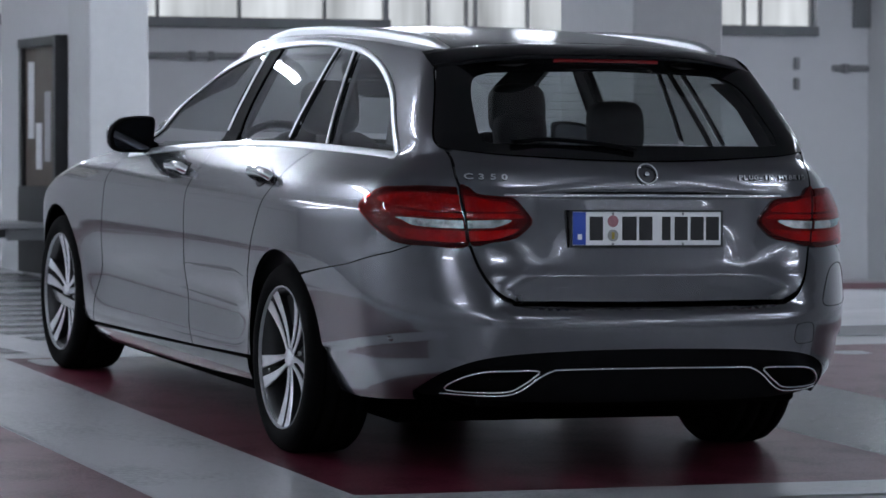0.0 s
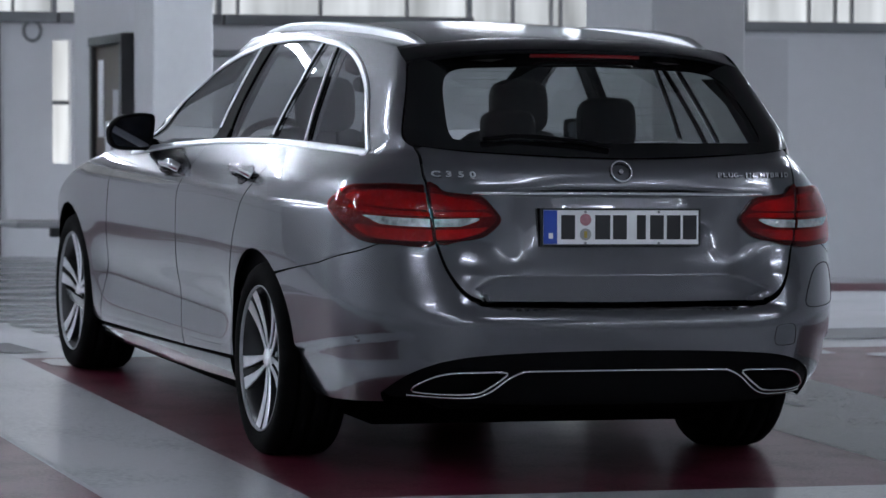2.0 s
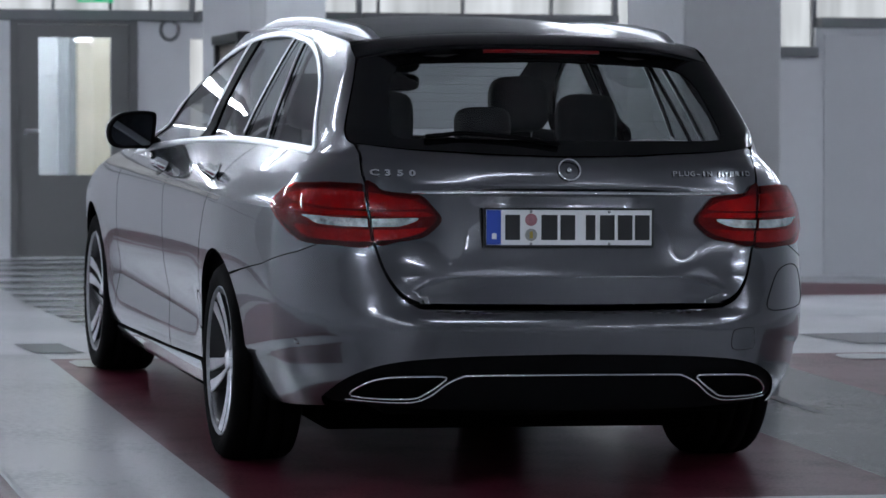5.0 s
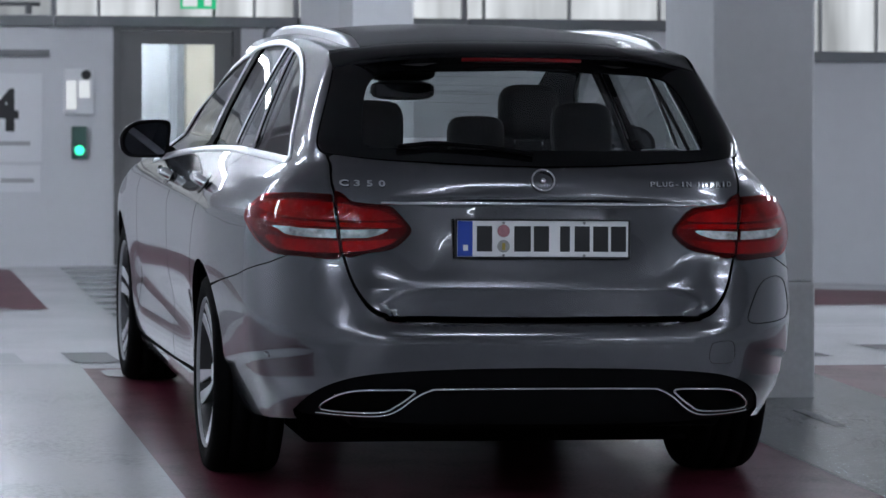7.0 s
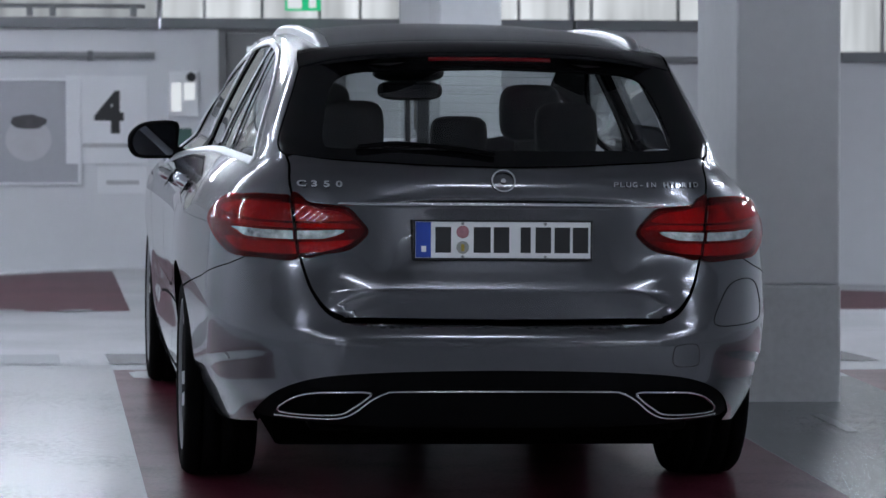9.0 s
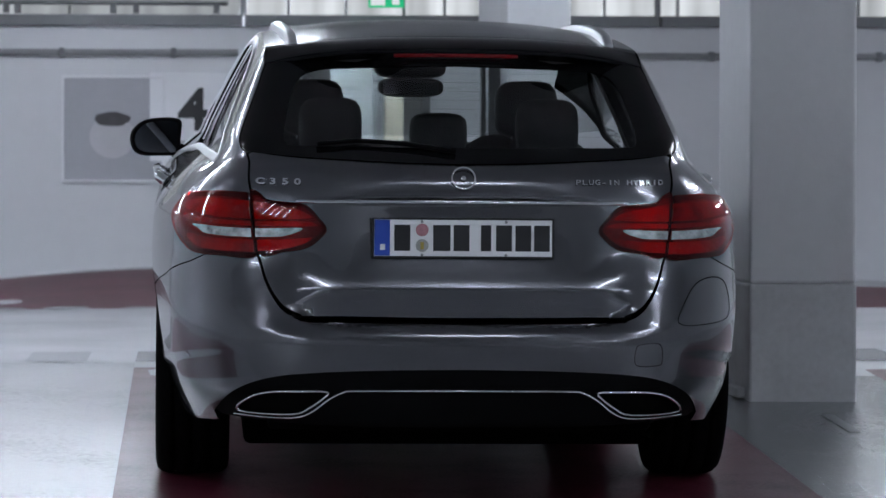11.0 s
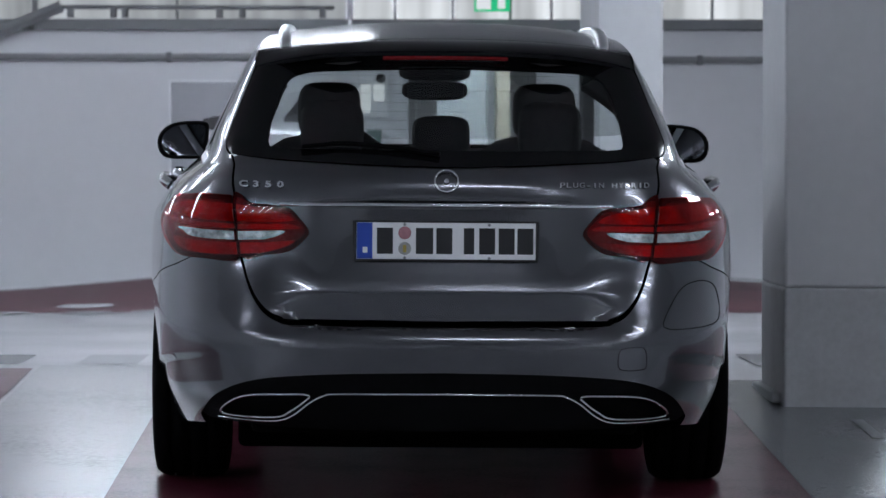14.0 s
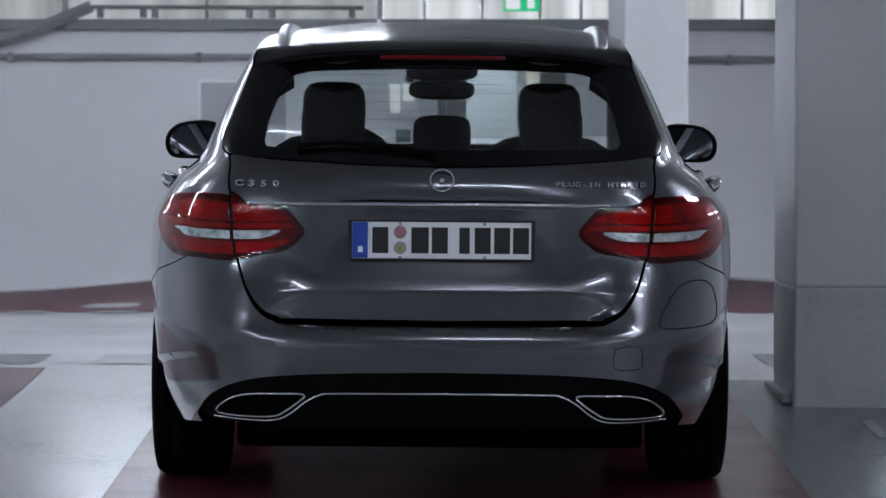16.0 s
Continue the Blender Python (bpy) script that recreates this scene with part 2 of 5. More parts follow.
def tube(pts, r, n=8, closed=False, flat=1.0, up=(0, 0, 1), bm=None, caps=True):
    """A round or flattened bar along a line of points."""
    bm = bm or bmesh.new()
    pts = [Vector(p) for p in pts]
    k = len(pts)
    rings = []
    for i, p in enumerate(pts):
        a = pts[i - 1] if (i or closed) else pts[i]
        b = pts[(i + 1) % k] if (i < k - 1 or closed) else pts[i]
        d = (b - a).normalized()
        s = d.cross(Vector(up))
        s = s.normalized() if s.length > 1e-4 else d.orthogonal().normalized()
        w = s.cross(d).normalized()
        rr = r[i] if isinstance(r, (list, tuple)) else r
        rings.append([bm.verts.new(p + s * (rr * math.cos(2 * math.pi * j / n)) + w * (rr * flat * math.sin(2 * math.pi * j / n))) for j in range(n)])
    for i in range(k if closed else k - 1):
        a, b = rings[i], rings[(i + 1) % k]
        for j in range(n):
            bm.faces.new((a[j], a[(j + 1) % n], b[(j + 1) % n], b[j]))
    if not closed and caps:
        bm.faces.new(list(reversed(rings[0])))
        bm.faces.new(rings[-1])
    bmesh.ops.recalc_face_normals(bm, faces=bm.faces)
    return bm


def smooth_line(pts, n=8, closed=False):
    """Catmull-Rom through the points."""
    out = []
    k = len(pts)
    P = [Vector(p) for p in pts]
    for i in range(k if closed else k - 1):
        p0 = P[i - 1] if (i or closed) else P[i] * 2 - P[i + 1]
        p1, p2 = P[i], P[(i + 1) % k]
        p3 = P[(i + 2) % k] if (i + 2 < k or closed) else p2 * 2 - p1
        for j in range(n):
            t = j / n
            out.append(0.5 * ((2 * p1) + (p2 - p0) * t + (2 * p0 - 5 * p1 + 4 * p2 - p3) * t * t + (3 * p1 - p0 - 3 * p2 + p3) * t ** 3))
    if not closed:
        out.append(P[-1])
    return out


def curve_of(table):
    """A smooth monotone curve through (position, value) pairs."""
    xs, ys = np.array([a for a, _ in table], float), np.array([b for _, b in table], float)
    h, d = np.diff(xs), np.diff(ys) / np.diff(xs)
    m = np.zeros(len(xs))
    for i in range(1, len(xs) - 1):
        if d[i - 1] * d[i] > 0:
            w1, w2 = 2 * h[i] + h[i - 1], h[i] + 2 * h[i - 1]
            m[i] = (w1 + w2) / (w1 / d[i - 1] + w2 / d[i])
    m[0], m[-1] = d[0], d[-1]

    def f(x):
        x = min(max(x, xs[0]), xs[-1])
        i = min(int(np.searchsorted(xs, x, "right")) - 1, len(h) - 1)
        t = (x - xs[i]) / h[i]
        return ((2 * t ** 3 - 3 * t * t + 1) * ys[i] + (t ** 3 - 2 * t * t + t) * h[i] * m[i] + (3 * t * t - 2 * t ** 3) * ys[i + 1] + (t ** 3 - t * t) * h[i] * m[i + 1])
    return f


def sstep(a, b, x):
    t = min(max((x - a) / (b - a), 0.0), 1.0)
    return t * t * (3 - 2 * t)


def lettering(text, size, depth, bold=0.0):
    cu = bpy.data.curves.new("lettering", "FONT")
    cu.body, cu.size, cu.extrude, cu.align_x, cu.align_y = text, size, depth, "CENTER", "CENTER"
    cu.offset = bold
    ob = bpy.data.objects.new("lettering", cu)
    scene.collection.objects.link(ob)
    me = bpy.data.meshes.new_from_object(ob.evaluated_get(bpy.context.evaluated_depsgraph_get()))
    bpy.data.objects.remove(ob)
    bm = bmesh.new()
    bm.from_mesh(me)
    bpy.data.meshes.remove(me)
    return bm


# ---------------------------------------------------------------- the hall
WALL_Y, CEIL_Z = 14.3, 2.95
X0, X1, Y0 = -8.0, 9.2, -17.5
foot_of_wall = curve_of([(-8, 0.10), (-4, 0.12), (-3, 0.15), (-1, 0.29), (1, 0.31), (2.2, 0.24), (5, 0.15), (9.2, 0.04)])


def floor_z(x, y):
    """Bays slope gently up to the cross lane, which is level and rises again at the far wall."""
    slope = 0.0407 * max(y, -1.0) - 0.0081 * max(min(x, 2.0), -2.5)
    lane = 0.18
    z = slope + (lane - slope) * sstep(4.1, 5.0, y)
    return z + (foot_of_wall(x) - lane) * sstep(9.0, 14.3, y)


def floor_sheet(name, x0, x1, y0, y1, lift, mat, dx=0.2, shear=0.0, rake=0.0):
    """A coat of paint that follows the floor; shear shifts x per metre of y, rake turns the far edge."""
    nx, ny = max(1, round((x1 - x0) / dx)), max(1, round((y1 - y0) / dx))
    bm = bmesh.new()
    g = []
    for j in range(ny + 1):
        row = []
        for i in range(nx + 1):
            y = y0 + (y1 + rake * (x1 - x0) * i / nx - y0) * j / ny
            x = x0 + (x1 - x0) * i / nx + shear * (y - y0)
            row.append(bm.verts.new((x, y, floor_z(x, y) + lift)))
        g.append(row)
    for j in range(ny):
        for i in range(nx):
            bm.faces.new((g[j][i], g[j][i + 1], g[j + 1][i + 1], g[j + 1][i]))
    ob = link(name, bm, mat, True)
    return ob


floor = tagged(floor_sheet("floor", X0, X1, Y0, WALL_Y, 0.0, FLOOR), "pale grey coated concrete parking floor, slightly worn", "floor", kind="structure")


def marking(name, label, *a, **k):
    return tagged(floor_sheet(name, *a, **k), label, "floor marking", kind="structure")


# parking bays
marking("bay_marking", "maroon painted parking bay under the car", -1.012, 1.13, -0.02, 4.30, 0.004, MAROON)
marking("bay_marking", "maroon painted neighbouring parking bay", -4.4, -1.62, -0.02, 4.36, 0.004, MAROON)
marking("bay_marking", "maroon painted parking bay beyond the pillar", 2.02, 4.6, -0.02, 4.30, 0.004, MAROON)
marking("bay_divider", "white painted strip between parking bays", -1.60, -1.012, -0.02, 4.55, 0.005, FLOOR_WHITE)
marking("bay_divider", "grey painted strip round the pillar", 1.13, 2.02, -0.02, 4.05, 0.005, FLOOR_GREY)
marking("lane_line", "pale painted lane edge line behind the bays", -7.5, 7.5, -0.32, -0.02, 0.005, FLOOR_WHITE)
# cross lane
for x0, x1, mat, word in ((-3.2, -1.72, FLOOR_DARK, "dark grey"), (-1.48, -1.22, FLOOR_MID, "worn grey"), (-1.015, -0.81, FLOOR_DARK, "dark grey"),
                          (0.2, 0.8, FLOOR_MID, "worn grey"), (1.40, 2.31, FLOOR_DARK, "dark grey"), (2.68, 4.0, FLOOR_DARK, "dark grey")):
    marking("lane_dash", word + " painted dash across the lane", x0, x1, 4.67, 5.52, 0.004, mat)
marking("floor_joint", "thin dark joint across the lane floor", 2.4, 8.6, 7.22, 7.27, 0.003, FLOOR_MID, shear=0.0)
# far bays and hatching before the wall
marking("far_bay_marking", "maroon painted bay at the foot of the wall", -6.5, -0.765, 9.82, 13.75, 0.004, MAROON_MATT)
marking("far_bay_marking", "maroon painted bay at the foot of the wall", 1.6, 8.8, 9.75, 13.75, 0.004, MAROON_MATT, rake=-0.42)
for i in range(15):
    marking("hatch_stripe", "grey painted hatching stripe before the door", -0.50 + 0.006 * i, 1.05, 5.72 + 0.56 * i, 6.02 + 0.56 * i, 0.004, FLOOR_GREY)


def stencil(x0, x1, y0, y1, label):
    """A rounded, slightly ragged blob of paint on the floor."""
    bm = bmesh.new()
    vs = []
    for i in range(36):
        a = 2 * math.pi * i / 36
        k = 1 + 0.16 * noise.noise((3 * math.cos(a) + x0, 3 * math.sin(a), y0))
        c, d = math.cos(a), math.sin(a)
        x = (x0 + x1) / 2 + (x1 - x0) / 2 * k * math.copysign(abs(c) ** 0.6, c)
        y = (y0 + y1) / 2 + (y1 - y0) / 2 * k * math.copysign(abs(d) ** 0.6, d)
        vs.append(bm.verts.new((x, y, floor_z(x, y) + 0.0075)))
    bmesh.ops.triangle_fill(bm, use_beauty=True, edges=[bm.edges.new((a, b)) for a, b in zip(vs, vs[1:] + vs[:1])])
    bmesh.ops.recalc_face_normals(bm, faces=bm.faces)
    return tagged(link("floor_stencil", bm, FLOOR_WHITE), label, "floor marking", kind="structure")


for b in ((-0.95, -0.72, 3.92, 4.22), (2.38, 2.62, 4.02, 4.24), (2.72, 2.90, 3.86, 4.02)):
    stencil(*b, "worn white stencil at the head of the bay")
for b in ((-2.10, -1.78, 10.28, 10.75), (-3.3, -2.75, 10.20, 10.6), (-1.62, -1.36, 9.72, 9.98), (-2.5, -2.2, 9.70, 9.92), (-1.16, -0.98, 9.74, 9.92), (-2.0, -1.72, 9.72, 9.90)):
    stencil(*b, "worn white patch on the maroon bay")
marking("worn_line", "faint worn line on the grey strip", 1.53, 1.575, 2.10, 2.66, 0.007, WORN_LINE, dx=0.05)


def slab(name, mat, label, *b, bevel=0.0, category="wall"):
    return tagged(link(name, boxed(*b, bevel=bevel), mat), label, category, kind="structure")


# far wall, with openings for the door, the slot window and the window band
wy0, wy1 = WALL_Y, WALL_Y + 0.25
DOOR_X0, DOOR_X1, DOOR_Z1 = 0.0, 0.90, 2.02
slab("wall_north_left", WALL, "white painted concrete wall", X0, DOOR_X0, wy0, wy1, -0.3, 1.98)
slab("wall_north_corner", WALL, "white painted concrete wall", X0, -3.8, wy0, wy1, 1.98, 2.74)
slab("wall_north_pier", WALL, "white painted concrete wall", DOOR_X1, 1.28, wy0, wy1, -0.3, 1.98)
slab("wall_north_under_slot", WALL, "white painted concrete wall", 1.28, 1.42, wy0, wy1, -0.3, 0.97)
slab("wall_north_over_slot", WALL, "white painted concrete wall", 1.28, 1.42, wy0, wy1, 1.86, 1.98)
slab("wall_north_right", WALL, "white painted concrete wall", 1.42, 4.45, wy0, wy1, -0.3, 1.98)
slab("wall_north_low", WALL, "white painted concrete wall", 4.45, 6.0, wy0, wy1, -0.3, 1.76)
slab("wall_north_end", WALL, "white painted concrete wall", 6.0, X1, wy0, wy1, -0.3, 1.98)
slab("wall_north_head", WALL, "white painted wall above the windows", X0, X1, wy0, wy1, 2.74, CEIL_Z)
slab("wall_west", WALL, "white painted side wall", X0 - 0.25, X0, Y0, wy1, -0.6, CEIL_Z)
slab("wall_east", WALL, "white painted side wall", X1, X1 + 0.25, Y0, wy1, -0.6, CEIL_Z)
# unseen, added wall; its distance sets how bright the car's tail reflects
slab("wall_south", WALL, "unseen white wall added behind the lane for reflections", X0, X1, Y0 - 0.25, Y0, -0.6, CEIL_Z)
slab("ceiling", CEILING, "grey painted concrete ceiling", X0 - 0.25, X1 + 0.25, Y0 - 0.25, wy1, CEIL_Z, CEIL_Z + 0.25, category="ceiling")
slab("wall_rib", PILLAR, "pale painted wall rib beside the windows", 8.52, 8.95, 14.0, 14.3, -0.2, CEIL_Z)

# window band: one window per bay, dark sill, mullions and frosted panes
win_no = 0


def window_band(x0, x1, z0, panes, light=WINDOW_LIGHT):
    global win_no
    win_no += 1
    w = thing("window_%d" % win_no, "frosted window band with grey mullions and dark sill", "window", kind="structure")
    part("window_sill", boxed(x0, x1, WALL_Y - 0.07, WALL_Y + 0.2, z0 - 0.082, z0 - 0.005, bevel=0.006), SILL, w, "dark grey sill")
    part("window_head", boxed(x0, x1, WALL_Y + 0.03, WALL_Y + 0.2, 2.70, 2.74), SILL, w)
    n = len(panes)
    xs = [x0 + (x1 - x0) * a for a in panes]
    for a, b in zip(xs, xs[1:]):
        part("pane", boxed(a + 0.012, b - 0.012, WALL_Y + 0.10, WALL_Y + 0.112, z0, 2.70), light, w, "frosted glowing pane")
    for a in xs:
        part("mullion", boxed(a - 0.009, a + 0.009, WALL_Y + 0.06, WALL_Y + 0.16, z0 - 0.005, 2.70), PIPE, w)


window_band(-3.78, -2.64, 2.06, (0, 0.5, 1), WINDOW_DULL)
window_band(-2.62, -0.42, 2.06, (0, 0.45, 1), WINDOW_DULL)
window_band(-0.40, 1.3, 2.06, (0, 0.18, 0.42, 0.66, 0.83, 1))
window_band(1.32, 2.52, 2.06, (0, 0.36, 0.69, 1))
window_band(2.54, 4.45, 2.06, (0, 0.07, 0.4, 0.75, 1))
window_band(4.47, 6.0, 1.84, (0, 0.22, 0.42, 0.47, 0.75, 1))
window_band(6.02, 8.05, 2.06, (0, 0.34, 0.60, 0.71, 0.78, 1))
slab("wall_north_panel", WALL, "white painted panel beside the windows", 8.07, 8.52, wy0, wy1, 1.98, 2.74)
slab("wall_north_bracket", SILL, "dark grey bracket in the corner of the windows", 8.38, 8.515, WALL_Y - 0.05, WALL_Y - 0.003, 2.05, 2.74)

# slot window beside the door
w = thing("window_%d" % (win_no + 1), "narrow tall bright slot window beside the door", "window", kind="structure")
part("pane", boxed(1.285, 1.415, WALL_Y + 0.10, WALL_Y + 0.11, 0.975, 1.855), STRIP_LIGHT, w, "bright frosted pane")
part("window_frame", boxed(1.281, 1.419, WALL_Y + 0.085, WALL_Y + 0.098, 1.395, 1.425), SILL, w)

# glazed door with the lobby behind it
fz = 0.30
d = thing("door_1", "closed grey steel door with a tall glass pane", "door", kind="structure")
fr = bmesh.new()
box(fr, 0.0, 0.055, WALL_Y - 0.03, WALL_Y + 0.12, fz, DOOR_Z1)
box(fr, 0.845, 0.90, WALL_Y - 0.03, WALL_Y + 0.12, fz, DOOR_Z1)
box(fr, 0.055, 0.845, WALL_Y - 0.03, WALL_Y + 0.12, 1.955, DOOR_Z1)
part("door_frame", fr, DOOR_FRAME, d, "grey steel frame")
lf = bmesh.new()
box(lf, 0.058, 0.20, WALL_Y, WALL_Y + 0.05, fz + 0.01, 1.95)
box(lf, 0.715, 0.842, WALL_Y, WALL_Y + 0.05, fz + 0.01, 1.95)
box(lf, 0.20, 0.715, WALL_Y, WALL_Y + 0.05, fz + 0.01, 0.89)
box(lf, 0.20, 0.715, WALL_Y, WALL_Y + 0.05, 1.86, 1.95)
part("door_leaf", lf, DOOR_GREY, d)
pn = part("door_pane", boxed(0.20, 0.715, WALL_Y + 0.02, WALL_Y + 0.028, 0.89, 1.86), GLASS_FRONT, d, "clear glass pane")
pn.visible_shadow = False
hd = tube([(0.10, WALL_Y - 0.05, 1.18), (0.10, WALL_Y - 0.06, 1.20), (0.19, WALL_Y - 0.06, 1.20)], 0.011)
part("door_handle", hd, SATIN, d, "steel lever handle")
slab("lobby_wall", WALL, "white lobby wall seen through the door pane", -0.8, 2.2, 16.6, 16.7, -0.1, CEIL_Z)
slab("lobby_side_wall", WALL, "white lobby side wall", -0.9, -0.8, wy1, 16.7, -0.1, CEIL_Z)
slab("lobby_side_wall", WALL, "white lobby side wall", 2.2, 2.3, wy1, 16.7, -0.1, CEIL_Z)
slab("lobby_floor", FLOOR, "pale lobby floor", -0.8, 2.2, wy1, 16.6, 0.15, 0.28, category="floor")
slab("lobby_ceiling", CEILING, "lobby ceiling", -0.8, 2.2, wy1, 16.6, CEIL_Z, CEIL_Z + 0.1, category="ceiling")
c = thing("lobby_cabinet", "tall cream cabinet standing in the lobby", "cabinet")
part("body", boxed(0.66, 1.5, 15.7, 16.3, 0.28, 2.3, bevel=0.006), CREAM, c)
part("door", boxed(0.67, 1.07, 15.68, 15.698, 0.36, 2.26, bevel=0.004), CREAM, c)
part("door", boxed(1.08, 1.49, 15.68, 15.698, 0.36, 2.26, bevel=0.004), CREAM, c)
part("side_strip", boxed(0.60, 0.655, 15.7, 16.3, 0.28, 2.3), PIPE, c, "grey brown edge strip")

# flush white door in the far wall
d = thing("door_2", "closed flush white door in the white wall", "door", kind="structure")
part("door_leaf", boxed(6.06, 7.02, WALL_Y - 0.02, WALL_Y - 0.003, 0.14, 1.93, bevel=0.004), DOOR_WHITE, d)
part("door_handle", tube([(6.92, WALL_Y - 0.02, 1.14), (6.92, WALL_Y - 0.06, 1.14), (6.82, WALL_Y - 0.06, 1.14)], 0.012), SATIN, d, "steel lever handle")
part("lock_plate", boxed(6.895, 6.945, WALL_Y - 0.028, WALL_Y - 0.02, 1.00, 1.19, bevel=0.004), SATIN, d, "steel lock plate")


# pillars
def pillar(x0, x1, y0, y1, label, scuffed):
    p = thing("pillar", label, "pillar", group="concrete pillars", kind="structure")
    zb = floor_z((x0 + x1) / 2, (y0 + y1) / 2)
    z_low = zb + 0.44
    part("shaft", boxed(x0, x1, y0, y1, z_low if scuffed else zb - 0.1, CEIL_Z, bevel=0.012), PILLAR, p)
    if scuffed:
        part("base", boxed(x0 - 0.002, x1 + 0.002, y0 - 0.002, y1 + 0.002, zb - 0.1, z_low, bevel=0.012), PILLAR_BASE, p, "scuffed darker base coat")
    return p


pillar(1.335, 1.745, 3.08, 3.84, "pale grey painted concrete pillar with scuffed base", True)
pillar(1.11, 1.49, 10.6, 11.1, "pale painted concrete pillar before the far wall", False)
k = thing("pillar_kerb", "pale worn edge guard at the foot of the pillar", "kerb")
zz = floor_z(1.3, 3.4)
part("kerb_body", boxed(1.298, 1.332, 3.16, 3.86, zz + 0.001, zz + 0.04, bevel=0.006), PILLAR, k)
slab("wall_stub", WALL, "white painted wall stub behind the pillar", 1.13, 1.488, 11.1, 12.9, -0.1, CEIL_Z)

# glazed display case on the wall stub
c = thing("display_case", "tall black framed display case with pale notices on the wall", "display case")
fb = bmesh.new()
for b in ((1.045, 1.128, 11.17, 11.24, 0.28, 1.80), (1.085, 1.128, 12.18, 12.25, 0.28, 1.80), (1.06, 1.128, 11.24, 12.18, 1.74, 1.80), (1.06, 1.128, 11.24, 12.18, 0.28, 0.84)):
    box(fb, *b, bevel=0.004)
part("case_frame", fb, PANEL_BLACK, c, "black steel frame")
part("case_back", boxed(1.115, 1.128, 11.24, 12.18, 0.84, 1.74), CASE_BACK, c, "brownish backing board")
for y, z, h in ((11.6, 1.0, 0.45), (11.82, 0.95, 0.3), (12.02, 1.15, 0.5)):
    part("notice", boxed(1.108, 1.114, y - 0.07, y + 0.07, z, z + h), SIGN_WHITE if y > 11.7 else SIGN_GREY, c, "pale notice sheet")
b = thing("wall_bench", "slim grey bench on dark brackets beside the glazed case", "bench")
part("seat", boxed(0.42, 1.042, 11.35, 12.3, 0.575, 0.612, bevel=0.008), PIPE, b)
for y in (11.45, 12.15):
    part("support", boxed(0.80, 1.04, y - 0.03, y + 0.03, 0.50, 0.575, bevel=0.006), SILL, b, "dark steel bracket")


# wall fittings
def wall_pipe(x0, x1, z, joints):
    p = thing("wall_pipe", "grey conduit running along the wall", "pipe")
    part("conduit", tube([(x0, WALL_Y - 0.035, z), (x1, WALL_Y - 0.035, z)], 0.026, 10), PIPE, p)
    for x in joints:
        part("clip", boxed(x - 0.02, x + 0.02, WALL_Y - 0.07, WALL_Y - 0.001, z - 0.034, z + 0.034, bevel=0.005), SILL, p)


wall_pipe(-7.8, -0.45, 1.79, (-6.6, -4.2, -3.0, -1.68, -0.9))
wall_pipe(1.52, 4.4, 1.77, (2.05, 2.9, 3.05, 4.1))
wall_pipe(8.19, 8.5, 1.728, (8.3,))
t = thing("cable_tray", "sloping pale cable tray on the wall", "cable tray")
part("tray", tube([(-3.9, WALL_Y - 0.14, 1.62), (-2.80, WALL_Y - 0.14, 1.985), (-2.42, WALL_Y - 0.14, 2.14)], 0.042, 4), PIPE, t)
part("rail", tube([(-2.44, WALL_Y - 0.14, 2.135), (-0.52, WALL_Y - 0.14, 2.130)], 0.016, 8), SILL, t, "slim dark rail")
for x in (-2.36, -2.06, -1.98, -1.32, -1.16, -0.60):
    part("bracket", boxed(x - 0.022, x + 0.022, WALL_Y - 0.17, WALL_Y - 0.075, 2.06, 2.13, bevel=0.004), SILL, t)
r = thing("hose_ring", "grey coiled cable ring hanging on the wall", "cable")
part("ring", tube([(1.13 + 0.062 * math.cos(a), WALL_Y - 0.03, 1.92 + 0.072 * math.sin(a)) for a in np.linspace(0, 2 * math.pi, 28)[:-1]], 0.013, 8, closed=True, up=(0, 1, 0)), SILL, r)
part("hook", boxed(1.115, 1.145, WALL_Y - 0.03, WALL_Y - 0.001, 1.985, 2.0), SILL, r)
for z in (1.762, 1.601):
    s = thing("wall_switch", "small grey surface switch box on the wall", "switch", group="switch boxes")
    part("switch_body", boxed(7.855, 7.895, WALL_Y - 0.04, WALL_Y - 0.001, z - 0.048, z + 0.048, bevel=0.006), PIPE, s)

# framed print
f = thing("framed_print", "framed grey print of a pale round object", "picture")
bm = bmesh.new()
for b in ((-1.685, -1.665, 0.88, 1.63), (-0.985, -0.965, 0.88, 1.63), (-1.665, -0.985, 0.88, 0.90), (-1.665, -0.985, 1.61, 1.63)):
    box(bm, b[0], b[1], WALL_Y - 0.035, WALL_Y - 0.001, b[2], b[3], bevel=0.003)
part("frame_moulding", bm, SIGN_WHITE, f, "white picture frame")
part("print_sheet", boxed(-1.665, -0.985, WALL_Y - 0.02, WALL_Y - 0.004, 0.90, 1.61), PICTURE_GREY, f)
for (cx, cz, rx, rz, mat, nm) in ((-1.33, 1.20, 0.16, 0.15, PICTURE_PALE, "pale_disc"), (-1.33, 1.325, 0.125, 0.05, PICTURE_DARK, "dark_patch")):
    bm = bmesh.new()
    yy = WALL_Y - (0.0225 if nm == "pale_disc" else 0.0245)
    vs = []
    for i in range(40):
        a = 2 * math.pi * i / 40
        k = 1 + (0.18 * noise.noise((math.cos(a) * 2, math.sin(a) * 2, 3)) if nm == "dark_patch" else 0)
        vs.append(bm.verts.new((cx + rx * k * math.cos(a), yy, cz + rz * k * math.sin(a))))
    bm.faces.new(vs)
    part(nm, bm, mat, f)

